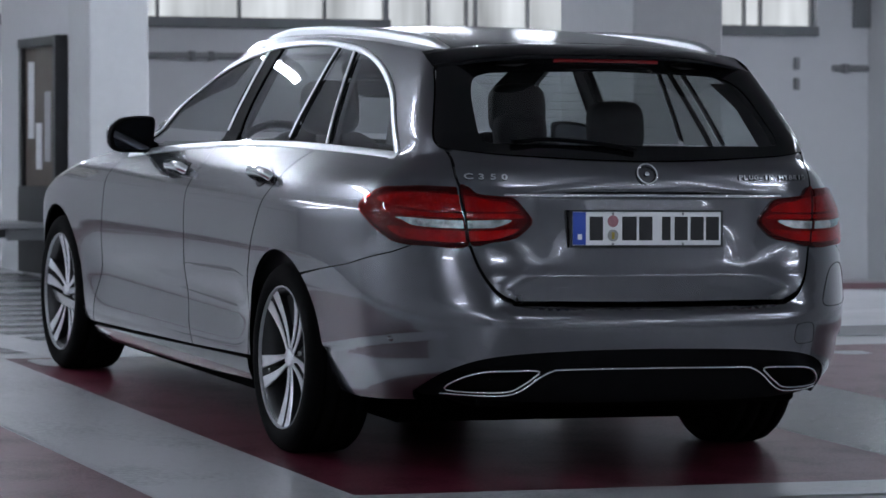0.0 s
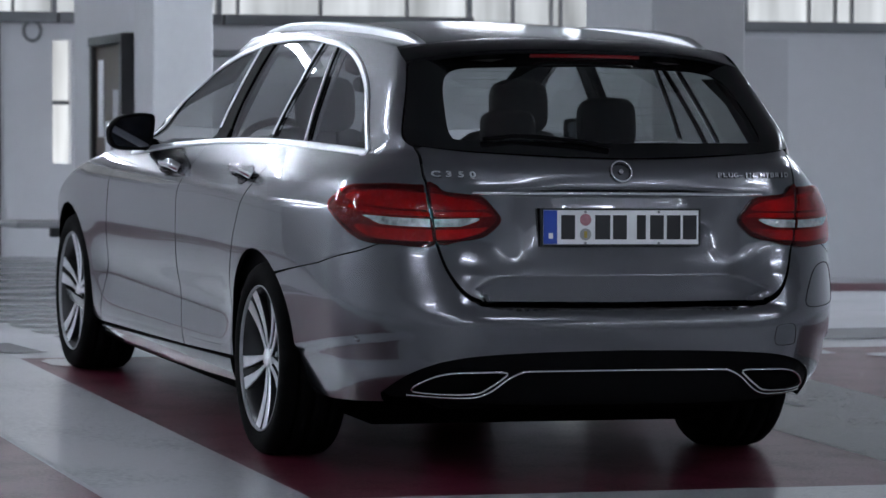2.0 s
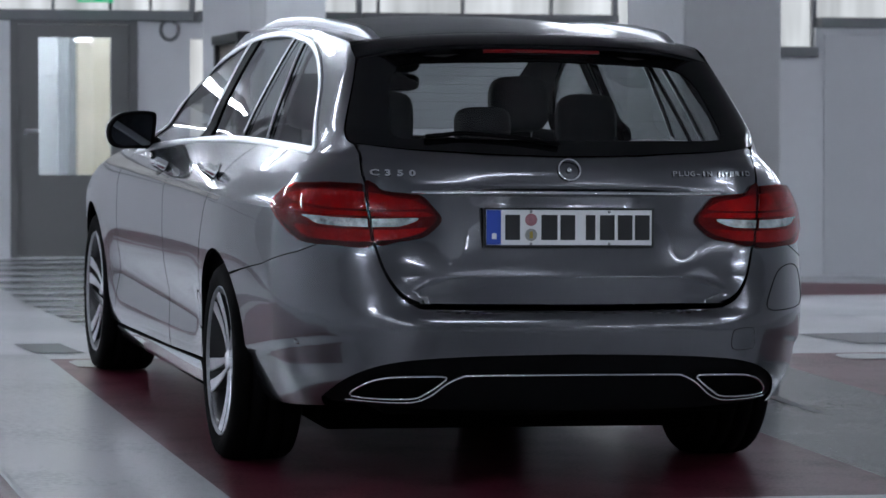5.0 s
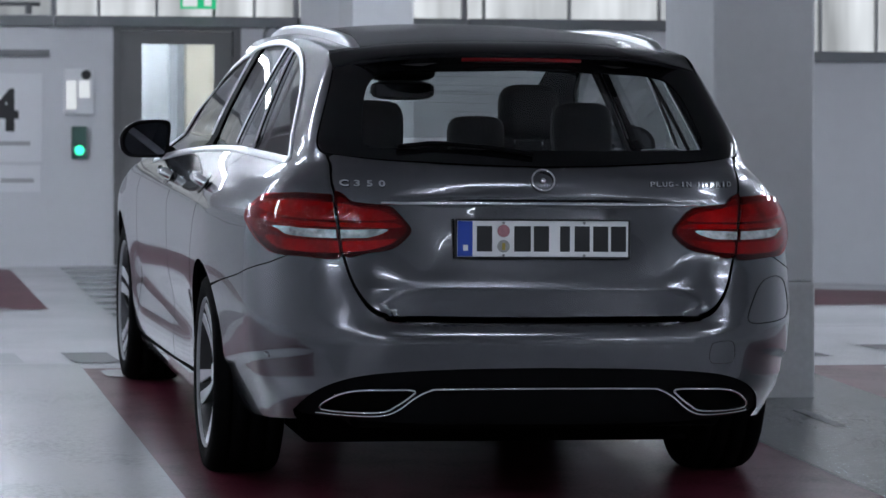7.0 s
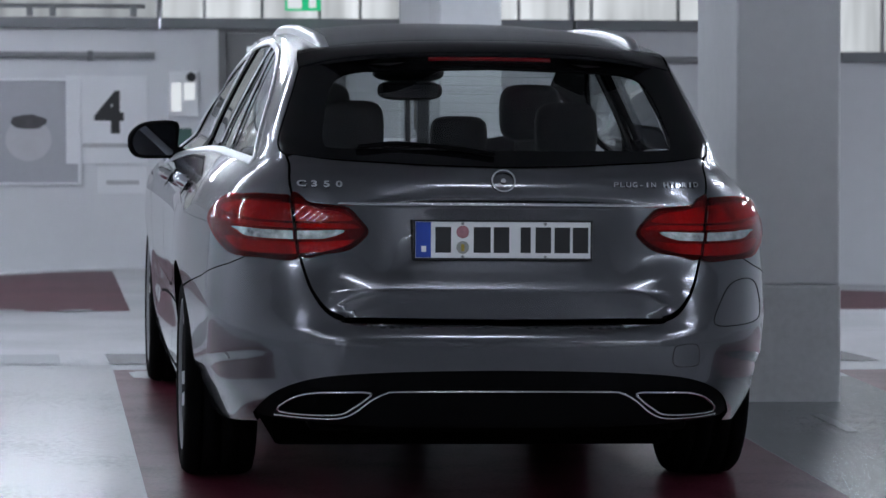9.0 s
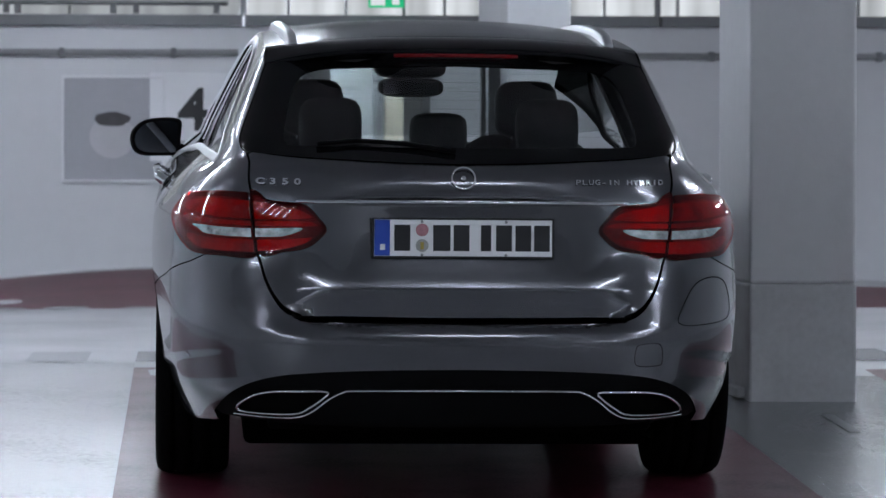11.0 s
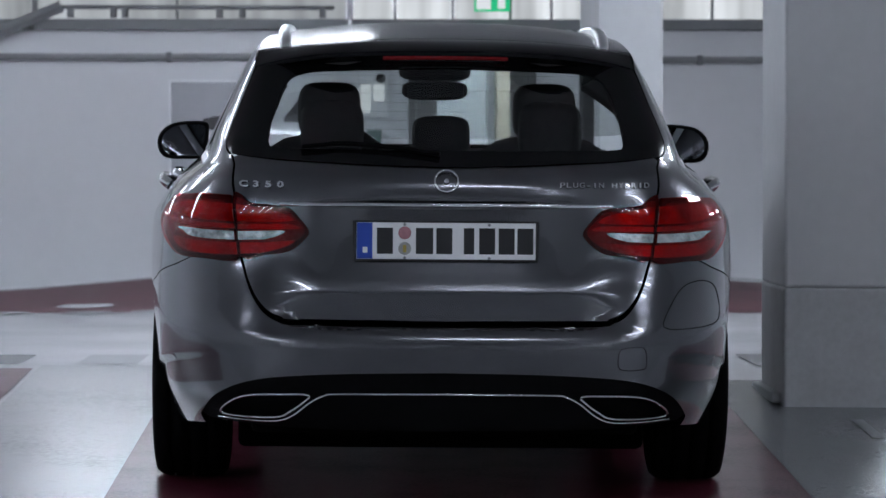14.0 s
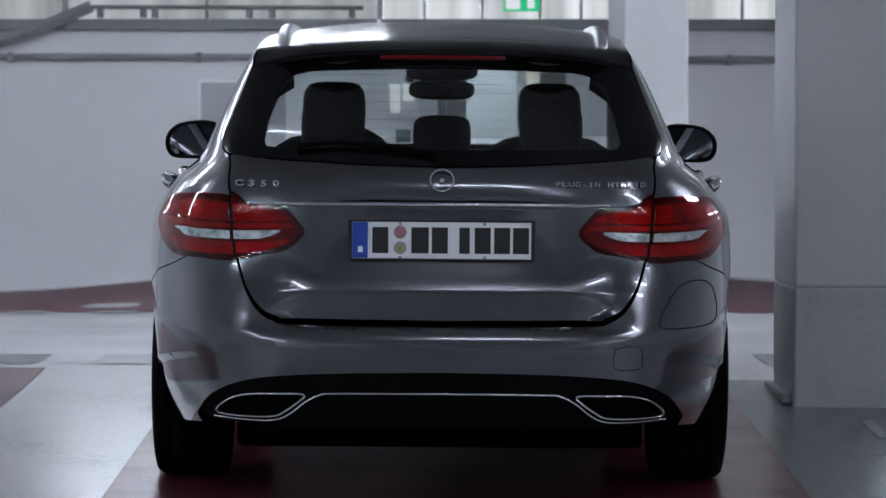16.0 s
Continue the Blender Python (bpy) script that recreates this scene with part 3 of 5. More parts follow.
# level sign with its number
s = thing("level_sign", "white wall sign with a large black number four", "sign")
part("board", boxed(-1.07, -0.50, WALL_Y - 0.022, WALL_Y - 0.001, 1.03, 1.65, bevel=0.004), SIGN_WHITE, s)
bm = lettering("4", 0.40, 0.002, 0.012)
bmesh.ops.transform(bm, matrix=pose(-0.765, WALL_Y - 0.025, 1.375, 90), verts=bm.verts)
part("number", bm, SIGN_BLACK, s, "black numeral")
part("text_bar", boxed(-0.955, -0.585, WALL_Y - 0.025, WALL_Y - 0.0225, 1.145, 1.175), SIGN_GREY, s, "grey line of small print")
s = thing("small_sign", "small white wall sign with grey print", "sign")
part("board", boxed(-0.85, -0.51, WALL_Y - 0.018, WALL_Y - 0.001, 0.82, 1.01, bevel=0.003), SIGN_WHITE, s)
part("text_bar", boxed(-0.79, -0.56, WALL_Y - 0.021, WALL_Y - 0.0185, 0.885, 0.915), SIGN_GREY, s, "grey line of small print")

# control box and green signal
s = thing("control_box", "pale wall control box with two bright labels", "control box")
part("box_body", boxed(-0.35, -0.14, WALL_Y - 0.05, WALL_Y - 0.001, 1.36, 1.68, bevel=0.006), SIGN_WHITE, s)
part("label_strip", boxed(-0.335, -0.265, WALL_Y - 0.054, WALL_Y - 0.0505, 1.40, 1.60), EXIT_WHITE, s, "bright lit label")
part("label_strip", boxed(-0.245, -0.17, WALL_Y - 0.054, WALL_Y - 0.0505, 1.48, 1.60), EXIT_WHITE, s, "bright lit label")
bm = lathe([(0.0, -0.03), (0.03, -0.028), (0.035, 0.0), (0.035, 0.02)], 24)
bmesh.ops.transform(bm, matrix=pose(-0.195, WALL_Y - 0.06, 1.64, 0, 0, 90), verts=bm.verts)
part("knob", bm, SIGN_BLACK, s, "black round knob")
s = thing("signal_lamp", "dark signal box with a lit green lamp", "signal")
part("housing", boxed(-0.295, -0.19, WALL_Y - 0.06, WALL_Y - 0.001, 1.05, 1.28, bevel=0.008), material("dark_green_housing", (0.05, 0.12, 0.10), 0.4, var=0.2), s)
bm = lathe([(0.0, -0.02), (0.02, -0.017), (0.034, 0.0)], 24)
bmesh.ops.transform(bm, matrix=pose(-0.243, WALL_Y - 0.062, 1.112, 0, 0, 90), verts=bm.verts)
part("lens", bm, GREEN_LAMP, s, "glowing green lens", True)

# exit sign hanging before the windows
s = thing("exit_sign", "lit green and white emergency exit sign", "sign")
part("case", boxed(0.46, 0.71, WALL_Y - 0.16, WALL_Y - 0.12, 2.105, 2.25, bevel=0.004), EXIT_GREEN, s, "glowing green case")
part("pictogram", boxed(0.475, 0.575, WALL_Y - 0.164, WALL_Y - 0.161, 2.12, 2.235), EXIT_WHITE, s, "white lit field")
part("pictogram", boxed(0.625, 0.675, WALL_Y - 0.164, WALL_Y - 0.161, 2.125, 2.20), EXIT_WHITE, s, "white lit field")
part("hanger", tube([(0.585, WALL_Y - 0.14, 2.25), (0.585, WALL_Y - 0.14, CEIL_Z)], 0.008), PIPE, s)


# fluorescent battens under the ceiling
def batten(x, y, along_y, length=1.5):
    m = pose(x, y, CEIL_Z, 0, 0, 90 if along_y else 0)
    b = thing("ceiling_light", "white fluorescent batten fixed under the ceiling", "ceiling light", group="ceiling battens", m=m)
    h = length / 2
    part("tray", boxed(-h, h, -0.05, 0.05, -0.07, 0.0, bevel=0.006), FIXTURE, b)
    part("diffuser", boxed(-h + 0.02, h - 0.02, -0.045, 0.045, -0.125, -0.071, bevel=0.02), TUBE, b, "glowing white diffuser")
    return b


first = batten(-7.2, 3.6, False)
# all unseen; (3.4, -2.6) and (-1.6, 11.6) are added to brighten pillar and left wall
spots = [(-1.0, 6.5, 0), (-4.4, 7.6, 0), (-6.0, 7.6, 0)] + [(-3.0, 4.1, 0), (-4.6, 1.9, 0), (-6.2, 1.9, 0), (-6.9, 10.5, 90), (-1.6, 11.6, 0)] + [(2.9, y, 90) for y in (7.2, 9.6)] + \
    [(4.4, 2.6, 90), (3.4, -2.6, 0)] + [(6.2, y, 90) for y in (5.5, 8.5)] + [(7.8, 10.5, 90)] + \
    [(x, y, 0) for y in (15.0, 16.0) for x in (-0.02, 1.5)]
for x, y, turn in spots:
    copy_thing(first, pose(x, y, CEIL_Z, 0, 0, turn))
for y in (-4.2, -6.4, -8.6, -11.0):
    copy_thing(first, pose(-4.9, y, CEIL_Z))
short = batten(0.4, -3.6, False, 0.9)
for y in (-4.2, -6.4, -8.6, -11.0):
    copy_thing(short, pose(5.2, y, CEIL_Z))
# added unseen pair that brightens the south wall mirrored in the tail
for x in (-4.9, 5.2):
    copy_thing(first, pose(x, -15.2, CEIL_Z))


# ---------------------------------------------------------------- the estate car
from mathutils.geometry import delaunay_2d_cdt

car = thing("estate_car", "dark grey metallic estate car parked in a maroon bay", "car", m=pose(0, 0, 0, 2.3307, 0.4637, 0))

HALF, RC, RF, LENGTH = 0.9, 0.40, 0.55, 4.70
FLAT = HALF - RC
S1 = FLAT + RC * math.pi / 2              # rear corner ends, flank begins
S2 = S1 + LENGTH - RC - RF                # flank ends
S3 = S2 + RF * math.pi / 2
S4 = S3 + HALF - RF
HUBS, HUB_Z, ARCH_R = (1.07, 3.91), 0.318, 0.362

half_width = curve_of([(0.14, 0.80), (0.20, 0.848), (0.26, 0.868), (0.36, 0.878), (0.48, 0.885), (0.60, 0.895), (0.70, 0.901), (0.78, 0.900), (0.84, 0.893),
                       (0.90, 0.866), (0.96, 0.819), (1.005, 0.768), (1.02, 0.752), (1.032, 0.746), (1.10, 0.717), (1.20, 0.669), (1.28, 0.628), (1.33, 0.600), (1.36, 0.5815), (1.40, 0.553), (1.45, 0.51)])
rear_mid = curve_of([(0.14, 0.20), (0.22, 0.10), (0.28, 0.055), (0.34, 0.032), (0.42, 0.012), (0.47, 0.003), (0.50, 0.0), (0.525, 0.0025), (0.543, 0.009), (0.555, 0.0180), (0.565, 0.0285), (0.5685, 0.0370), (0.573, 0.0389), (0.60, 0.0390), (0.664, 0.0392), (0.667, 0.0404), (0.68, 0.0446),
                     (0.71, 0.0518), (0.76, 0.0638), (0.82, 0.0755), (0.88, 0.083), (0.908, 0.086), (0.922, 0.062), (0.96, 0.066), (1.0, 0.084), (1.02, 0.10), (1.05, 0.128), (1.20, 0.265), (1.335, 0.40), (1.40, 0.47)])
rear_edge = curve_of([(0.14, 0.20), (0.22, 0.10), (0.28, 0.055), (0.34, 0.032), (0.42, 0.012), (0.47, 0.003), (0.50, 0.0), (0.527, 0.0028), (0.548, 0.0105), (0.566, 0.0215), (0.590, 0.0300), (0.62, 0.0330), (0.664, 0.0345), (0.667, 0.0356), (0.70, 0.0425), (0.76, 0.0460), (0.86, 0.0515), (0.93, 0.057),
                      (0.96, 0.066), (1.0, 0.085), (1.02, 0.108), (1.05, 0.142), (1.20, 0.315), (1.335, 0.478), (1.40, 0.556)])
rear_corner = curve_of([(0.14, 0.20), (0.22, 0.10), (0.28, 0.055), (0.34, 0.032), (0.42, 0.012), (0.47, 0.003), (0.50, 0.0), (0.535, 0.0030), (0.565, 0.0115), (0.60, 0.0225), (0.64, 0.0310), (0.70, 0.0380), (0.76, 0.0430), (0.86, 0.0500), (0.93, 0.057),
                        (0.96, 0.066), (1.0, 0.085), (1.02, 0.108), (1.05, 0.142), (1.20, 0.315), (1.335, 0.478), (1.40, 0.556)])
front_cut = curve_of([(0.14, 0.22), (0.22, 0.10), (0.35, 0.02), (0.5, 0.0), (0.62, 0.02), (0.70, 0.08), (0.76, 0.24), (0.83, 0.55), (0.90, 0.93), (0.97, 1.26), (1.02, 1.42), (1.38, 2.30), (1.45, 2.4)])


def width_at(y, z):
    w = half_width(z)
    t = max(0.0, (1.7 - y) / 1.7)
    w *= 1 - (0.045 + 0.075 * sstep(0.93, 1.08, z)) * t ** 2
    t = max(0.0, (1.05 - y) / 1.05)
    w *= 1 - 0.14 * (0.55 + 0.45 * sstep(0.55, 0.80, z)) * (1 - sstep(0.92, 1.10, z)) * t ** 2
    t = max(0.0, (y - 3.2) / 1.5)
    w *= 1 - 0.05 * t ** 2
    low = 1 - sstep(0.70, 0.95, z)
    for h in HUBS:
        w += 0.012 * low * math.exp(-((y - h) / 0.42) ** 2) * sstep(0.2, 0.4, z)
    # ledge that rises along the bumper side
    zc = 0.395 + 0.16 * (0.75 - y)
    w -= 0.014 * (1 - sstep(zc - 0.035, zc, z)) * sstep(0.12, 0.25, z) * (1 - sstep(0.72, 0.85, y)) * sstep(0.05, 0.25, y)
    w -= 0.024 * (1 - sstep(0.25, 0.36, z)) * (1 - sstep(0.10, 0.62, y))
    w -= max(0.0, 0.40 - z) ** 1.5 * 1.05 * (1 - sstep(0.75, 1.25, y)) * (0.95 - 0.50 * sstep(0.10, 0.70, y))
    # waisted lower door with a soft rising crease
    mid = sstep(1.30, 1.62, y) * (1 - sstep(3.25, 3.6, y))
    w -= 0.020 * mid * math.exp(-((z - 0.44) / 0.10) ** 2)
    w += 0.005 * math.exp(-((z - (0.82 - 0.018 * (y - 2.0))) / 0.045) ** 2) * sstep(0.6, 1.0, y) * (1 - sstep(3.4, 3.9, y))
    return w


def base(a, z):
    p = 1 - 0.34 * sstep(0.93, 1.10, z)     # the corner is tighter above the waist
    if a < FLAT:
        return a, 0.0
    if a < S1:
        f = (a - FLAT) / RC
        return FLAT + RC * math.sin(f) ** p, RC * (1 - max(0.0, math.cos(f)) ** p)
    if a < S2:
        return HALF, RC + a - S1
    if a < S3:
        f = (a - S2) / RF
        return HALF - RF * (1 - math.cos(f)), LENGTH - RF + RF * math.sin(f)
    return max(0.0, HALF - RF - (a - S3)), LENGTH


def y_of(bx, by, z):
    low = 1 - sstep(0.60, 0.655, z)          # the step under the tailgate runs out further to the side than the plate recess
    k = sstep(0.20 + 0.26 * low, 0.50 + 0.13 * low, bx)
    c = sstep(0.54, 0.70, bx)
    yr = rear_mid(z) * (1 - k) + (rear_edge(z) * (1 - c) + rear_corner(z) * c) * k + 0.055 * (bx / HALF) ** 2
    # the tailgate stands further in than the bumper, most at the top
    up = sstep(0.58, 0.78, z)
    reach_in = (1 - sstep(0.38, 0.64, bx)) * (1 - up) + (1 - sstep(0.50, 0.88, bx)) * up
    yr += (0.050 + 0.030 * sstep(1.0, 1.34, z)) * sstep(0.5665, 0.5725 + 0.05 * sstep(0.45, 0.56, bx), z) * reach_in
    fr = max(0.0, 1 - by / 1.3) ** 2
    t = min(max((by - 1.4) / (LENGTH - 1.4), 0.0), 1.0)
    return by + yr * fr - front_cut(z) * t ** 1.12


def skin(s, z):
    """The outer skin: s runs from the middle of the tail round the left flank to the nose, negative round the right."""
    a = min(abs(s), S4)
    bx, by = base(a, z)
    y = y_of(bx, by, z)
    x = bx / HALF * width_at(y, z)
    return Vector((-x if s >= 0 else x, y, z))


def skin_normal(s, z):
    e = 0.004
    n = (skin(s, z + e) - skin(s, z - e)).cross(skin(s + e, z) - skin(s - e, z))
    return n.normalized()


def flank(y, z):
    """Skin coordinates of the point of the left flank at y, z."""
    lo, hi = FLAT, S3
    for _ in range(40):
        m = (lo + hi) / 2
        if y_of(*base(m, z), z) < y:
            lo = m
        else:
            hi = m
    return (lo, z)


def tail(x, z):
    """Skin coordinates of the point of the tail at x, z (positive x here: left)."""
    lo, hi = 0.0, S1 + 0.3
    for _ in range(40):
        m = (lo + hi) / 2
        if -skin(m, z).x < abs(x):
            lo = m
        else:
            hi = m
    return (lo if x >= 0 else -lo, z)


def arch(hub, r, a0, a1, n=14):
    return [flank(HUBS[hub] + r * math.cos(radians(a0 + (a1 - a0) * i / n)), HUB_Z + r * math.sin(radians(a0 + (a1 - a0) * i / n))) for i in range(n + 1)]


def rounded(pts, closed=False, n=5):
    return [(p.x, p.y) for p in smooth_line([(a, b, 0) for a, b in pts], n, closed)]


def twin(half):
    """A symmetric loop from its left half, listed from the middle to the middle."""
    return half + [(-a, b) for a, b in reversed(half) if abs(a) > 1e-6]


def refine(loop, step):
    out = []
    for (a, b), (c, d) in zip(loop, loop[1:] + loop[:1]):
        n = max(1, int(math.hypot(c - a, d - b) / step))
        out += [(a + (c - a) * i / n, b + (d - b) * i / n) for i in range(n)]
    return out


def inside(px, py, loop):
    r = np.zeros(len(px), bool)
    L = np.array(loop)
    for (x1, y1), (x2, y2) in zip(L, np.roll(L, -1, 0)):
        if y1 == y2:
            continue
        r ^= ((y1 > py) != (y2 > py)) & (px < (x2 - x1) * (py - y1) / (y2 - y1) + x1)
    return r


def patch(loops, off=0.0, step=0.03, zstep=0.018, lip=0.014, surf=skin, normal=skin_normal, lines=()):
    """A panel of a surface: an outline with holes, filled with a fine net, with turned-in edges."""
    loops = [refine(l, step) for l in loops]
    pts, edges = [], []
    for l in loops:
        k = len(pts)
        pts += l
        edges += [(k + i, k + (i + 1) % len(l)) for i in range(len(l))]
    B = np.array(pts)
    lo, hi = B.min(0), B.max(0)
    zs = [z for z in np.arange(lo[1] + zstep / 2, hi[1], zstep) if all(abs(z - q) > 0.006 for q in lines)]
    gx, gz = np.meshgrid(np.arange(lo[0] + step / 2, hi[0], step), np.array(sorted(list(zs) + list(lines))))
    gx, gz = gx.ravel(), gz.ravel()
    ok = inside(gx, gz, loops[0])
    for h in loops[1:]:
        ok &= ~inside(gx, gz, h)
    gx, gz = gx[ok], gz[ok]
    if len(gx):
        dmin = np.full(len(gx), 9.0)
        for i, j in edges:
            a, b = B[i], B[j]
            d = b - a
            q = np.clip(((gx - a[0]) * d[0] + (gz - a[1]) * d[1]) / max(d @ d, 1e-12), 0, 1)
            dmin = np.minimum(dmin, np.hypot((gx - a[0] - q * d[0]), (gz - a[1] - q * d[1])))
        keep = dmin > 0.4 * min(step, zstep)
        gx, gz = gx[keep], gz[keep]
    allp = pts + list(zip(gx.tolist(), gz.tolist()))
    res = delaunay_2d_cdt([Vector(p) for p in allp], edges, [], 0, 1e-7)
    V, F = res[0], res[2]
    cx = np.array([sum(V[i].x for i in f) / 3 for f in F])
    cz = np.array([sum(V[i].y for i in f) / 3 for f in F])
    ok = inside(cx, cz, loops[0])
    for h in loops[1:]:
        ok &= ~inside(cx, cz, h)
    bm = bmesh.new()
    held = bm.verts.layers.float_vector.new("outward")
    made, nor = {}, {}

    def vert(i):
        if i not in made:
            n = normal(V[i].x, V[i].y)
            nor[i] = n
            made[i] = bm.verts.new(surf(V[i].x, V[i].y) + n * off)
            made[i][held] = n
        return made[i]
    count = {}
    for f, good in zip(F, ok):
        if not good:
            continue
        vs = [vert(i) for i in f]
        fc = bm.faces.new(vs)
        fc.normal_update()
        if fc.normal.dot(nor[f[0]]) < 0:
            fc.normal_flip()
        fc.smooth = True
        for i, j in zip(f, (*f[1:], f[0])):
            k = (min(i, j), max(i, j))
            count[k] = count.get(k, 0) + 1
    if lip:
        top, low = {}, {}
        for (i, j), c in count.items():
            if c != 1:
                continue
            for k in (i, j):
                if k not in top:
                    top[k] = bm.verts.new(made[k].co)
                    low[k] = bm.verts.new(made[k].co - nor[k] * lip)
            # slot 1: on painted panels the lip is blackened so shut gaps look shaded
            bm.faces.new((top[i], top[j], low[j], low[i])).material_index = 1
    return bm


def both(name, loops, mat, label="", **k):
    """The same panel on the left and on the right flank."""
    a = part(name, patch(loops, **k), mat, car, label)
    b = part(name, patch([[(-s, z) for s, z in l] for l in loops], **k), mat, car, label)
    return a, b


def skin_bar(loop, r, off, closed=False, flat=1.0, n=8, bm=None):
    pts, ups = [], None
    return tube([skin(s, z) + skin_normal(s, z) * off for s, z in loop], r, n, closed, flat, bm=bm)


def ribbon(line, w, h, off=0.0):
    """A flat strip with a soft crown along a line of skin coordinates."""
    bm = bmesh.new()
    rows_ = []
    k = len(line)
    for i, (s, z) in enumerate(line):
        a, b = line[max(0, i - 1)], line[min(k - 1, i + 1)]
        t = (skin(*b) - skin(*a)).normalized()
        n = skin_normal(s, z)
        side = n.cross(t).normalized()
        p = skin(s, z) + n * off
        rows_.append([bm.verts.new(p + side * (w * u) + n * (h * v)) for u, v in ((-1, -0.2), (-0.96, 0.78), (-0.6, 0.97), (0, 1.0), (0.6, 0.97), (0.96, 0.78), (1, -0.2))])
    for r0, r1 in zip(rows_, rows_[1:]):
        for j in range(6):
            f = bm.faces.new((r0[j], r0[j + 1], r1[j + 1], r1[j]))
            f.smooth = True
    bmesh.ops.recalc_face_normals(bm, faces=bm.faces)
    return bm


def belt(y):
    return 1.020 - 0.028 * max(0.0, y - 1.07) ** 2 - 0.02 * max(0.0, 0.87 - y) ** 2


def belt_line(y0, y1, d=0.0, n=10):
    return [flank(y0 + (y1 - y0) * i / n, belt(y0 + (y1 - y0) * i / n) + d) for i in range(n + 1)]


roof_mid = curve_of([(0.36, 1.340), (0.55, 1.372), (0.80, 1.400), (1.2, 1.426), (1.6, 1.436), (2.0, 1.428), (2.3, 1.406), (2.6, 1.36)])
roof_drop = curve_of([(0.36, 0.022), (0.6, 0.036), (1.0, 0.044), (1.6, 0.047), (2.2, 0.044), (2.6, 0.036)])


def roof_edge(y):
    return roof_mid(y) - roof_drop(y)


def roof_half(y):
    z = roof_edge(y)
    return -skin(*flank(max(y, 0.455), z)).x


def roof_skin(a, y):
    return Vector((-a * roof_half(y), y, roof_edge(y) + roof_drop(y) * (1 - abs(a) ** 2.6)))


def roof_normal(a, y):
    e = 0.004
    n = (roof_skin(a - e, y) - roof_skin(a + e, y)).cross(roof_skin(a, y + e) - roof_skin(a, y - e))
    return n.normalized() if n.z > 0 else -n.normalized()


# window outline of the flank
dlo_top = rounded([flank(*p) for p in ((0.516, 1.042), (0.541, 1.063), (0.637, 1.145), (0.755, 1.229), (0.961, 1.307), (1.230, 1.351), (1.561, 1.367), (1.903, 1.357), (2.125, 1.334), (2.402, 1.280), (2.652, 1.192), (2.869, 1.063), (2.974, 0.948))])

# flank frame: quarter panel, D pillar, cant rail and A pillar
door_rear = [flank(*p) for p in ((1.450, 0.292), (1.424, 0.426), (1.412, 0.543), (1.345, 0.683), (1.285, 0.780), (1.221, 0.870), (1.187, 0.948), (1.134, 1.015))]
quarter = [door_rear[0]] + rounded(door_rear)[1:]
a_pillar_out = [flank(*p) for p in ((3.034, 0.937), (2.931, 1.073), (2.714, 1.209), (2.475, 1.310))]
top_line = [flank(y, roof_edge(y)) for y in np.linspace(2.34, 0.66, 28)]
tail_line = rounded([tail(x, z) for x, z in ((0.568, 1.298), (0.590, 1.235), (0.617, 1.165), (0.639, 1.105), (0.645, 1.075), (0.640, 1.055), (0.626, 1.044))]) + [tail(x, z) for x, z in ((0.621, 0.99), (0.614, 0.93), (0.603, 0.84), (0.592, 0.752))]
lamp_low = [tail(0.70, 0.750), flank(0.24, 0.752), flank(0.30, 0.725), flank(0.499, 0.675), flank(0.70, 0.644)]
frame_loop = rounded(door_rear) + belt_line(1.122, 0.51, 0.002)[1:] + [flank(0.483, 1.013), flank(0.480, 1.025)] \
    + [(a, b + 0.004) for a, b in dlo_top] + a_pillar_out + top_line + tail_line + lamp_low + arch(0, ARCH_R, 124, -4)
both("body_side", [frame_loop], PAINT)

# doors
front_edge = rounded([flank(*p) for p in ((3.455, 0.236), (3.370, 0.380), (3.285, 0.530), (3.225, 0.680), (3.195, 0.770), (3.13, 0.855), (3.047, 0.902), (2.983, 0.913))])
b_seam = rounded([flank(*p) for p in ((2.120, 0.989), (2.090, 0.900), (2.150, 0.690), (2.200, 0.480), (2.175, 0.370), (2.115, 0.268))])
fd = front_edge + belt_line(2.96, 2.13) + b_seam
rd = [(s - 0.008, z) for s, z in reversed(b_seam)] + belt_line(2.105, 1.146) + [(s + 0.008, z) for s, z in reversed(rounded(door_rear))]
for (la, ra), nm in ((both("front_door", [fd], PAINT, lip=0.035), "f"), (both("rear_door", [rd], PAINT, lip=0.035), "r")):
    for ob, sg in ((la, 1), (ra, -1)):
        y, z = (2.285, 0.889) if nm == "f" else (1.355, 0.908)
        s, zz_ = flank(y, z)
        pts = [skin(sg * flank(y + d, z + 0.012 * d)[0], z + 0.012 * d) + skin_normal(sg * s, z) * o for d, o in ((0.115, 0.004), (0.10, 0.026), (0.05, 0.036), (-0.05, 0.038), (-0.085, 0.03), (-0.10, 0.004))]
        part("door_handle", tube(smooth_line(pts, 4), 0.013, 10, flat=1.35), CHROME, ob, "chrome pull handle", True)
        # black oval on the skin paints the shade of the recess behind the handle
        ring = []
        for i in range(20):
            a = 2 * math.pi * i / 20
            ring.append((flank(y + 0.055 * math.cos(a), z)[0], z + 0.033 * math.sin(a)))
        part("handle_shade_patch", patch([[(sg * p, q) for p, q in ring]], off=0.0025, step=0.02, zstep=0.02, lip=0.004), BLACK_GLOSS, ob, "black oval painting the shade of the handle recess")

# front wing, bonnet, nose
wing = list(reversed([(s + 0.008, z) for s, z in front_edge])) + arch(1, ARCH_R, -6, 186) + [flank(4.30, 0.33), flank(4.33, 0.62), flank(4.12, 0.78), flank(3.75, 0.845), flank(3.35, 0.905), flank(3.02, 0.955)]
both("front_wing", [wing], PAINT)


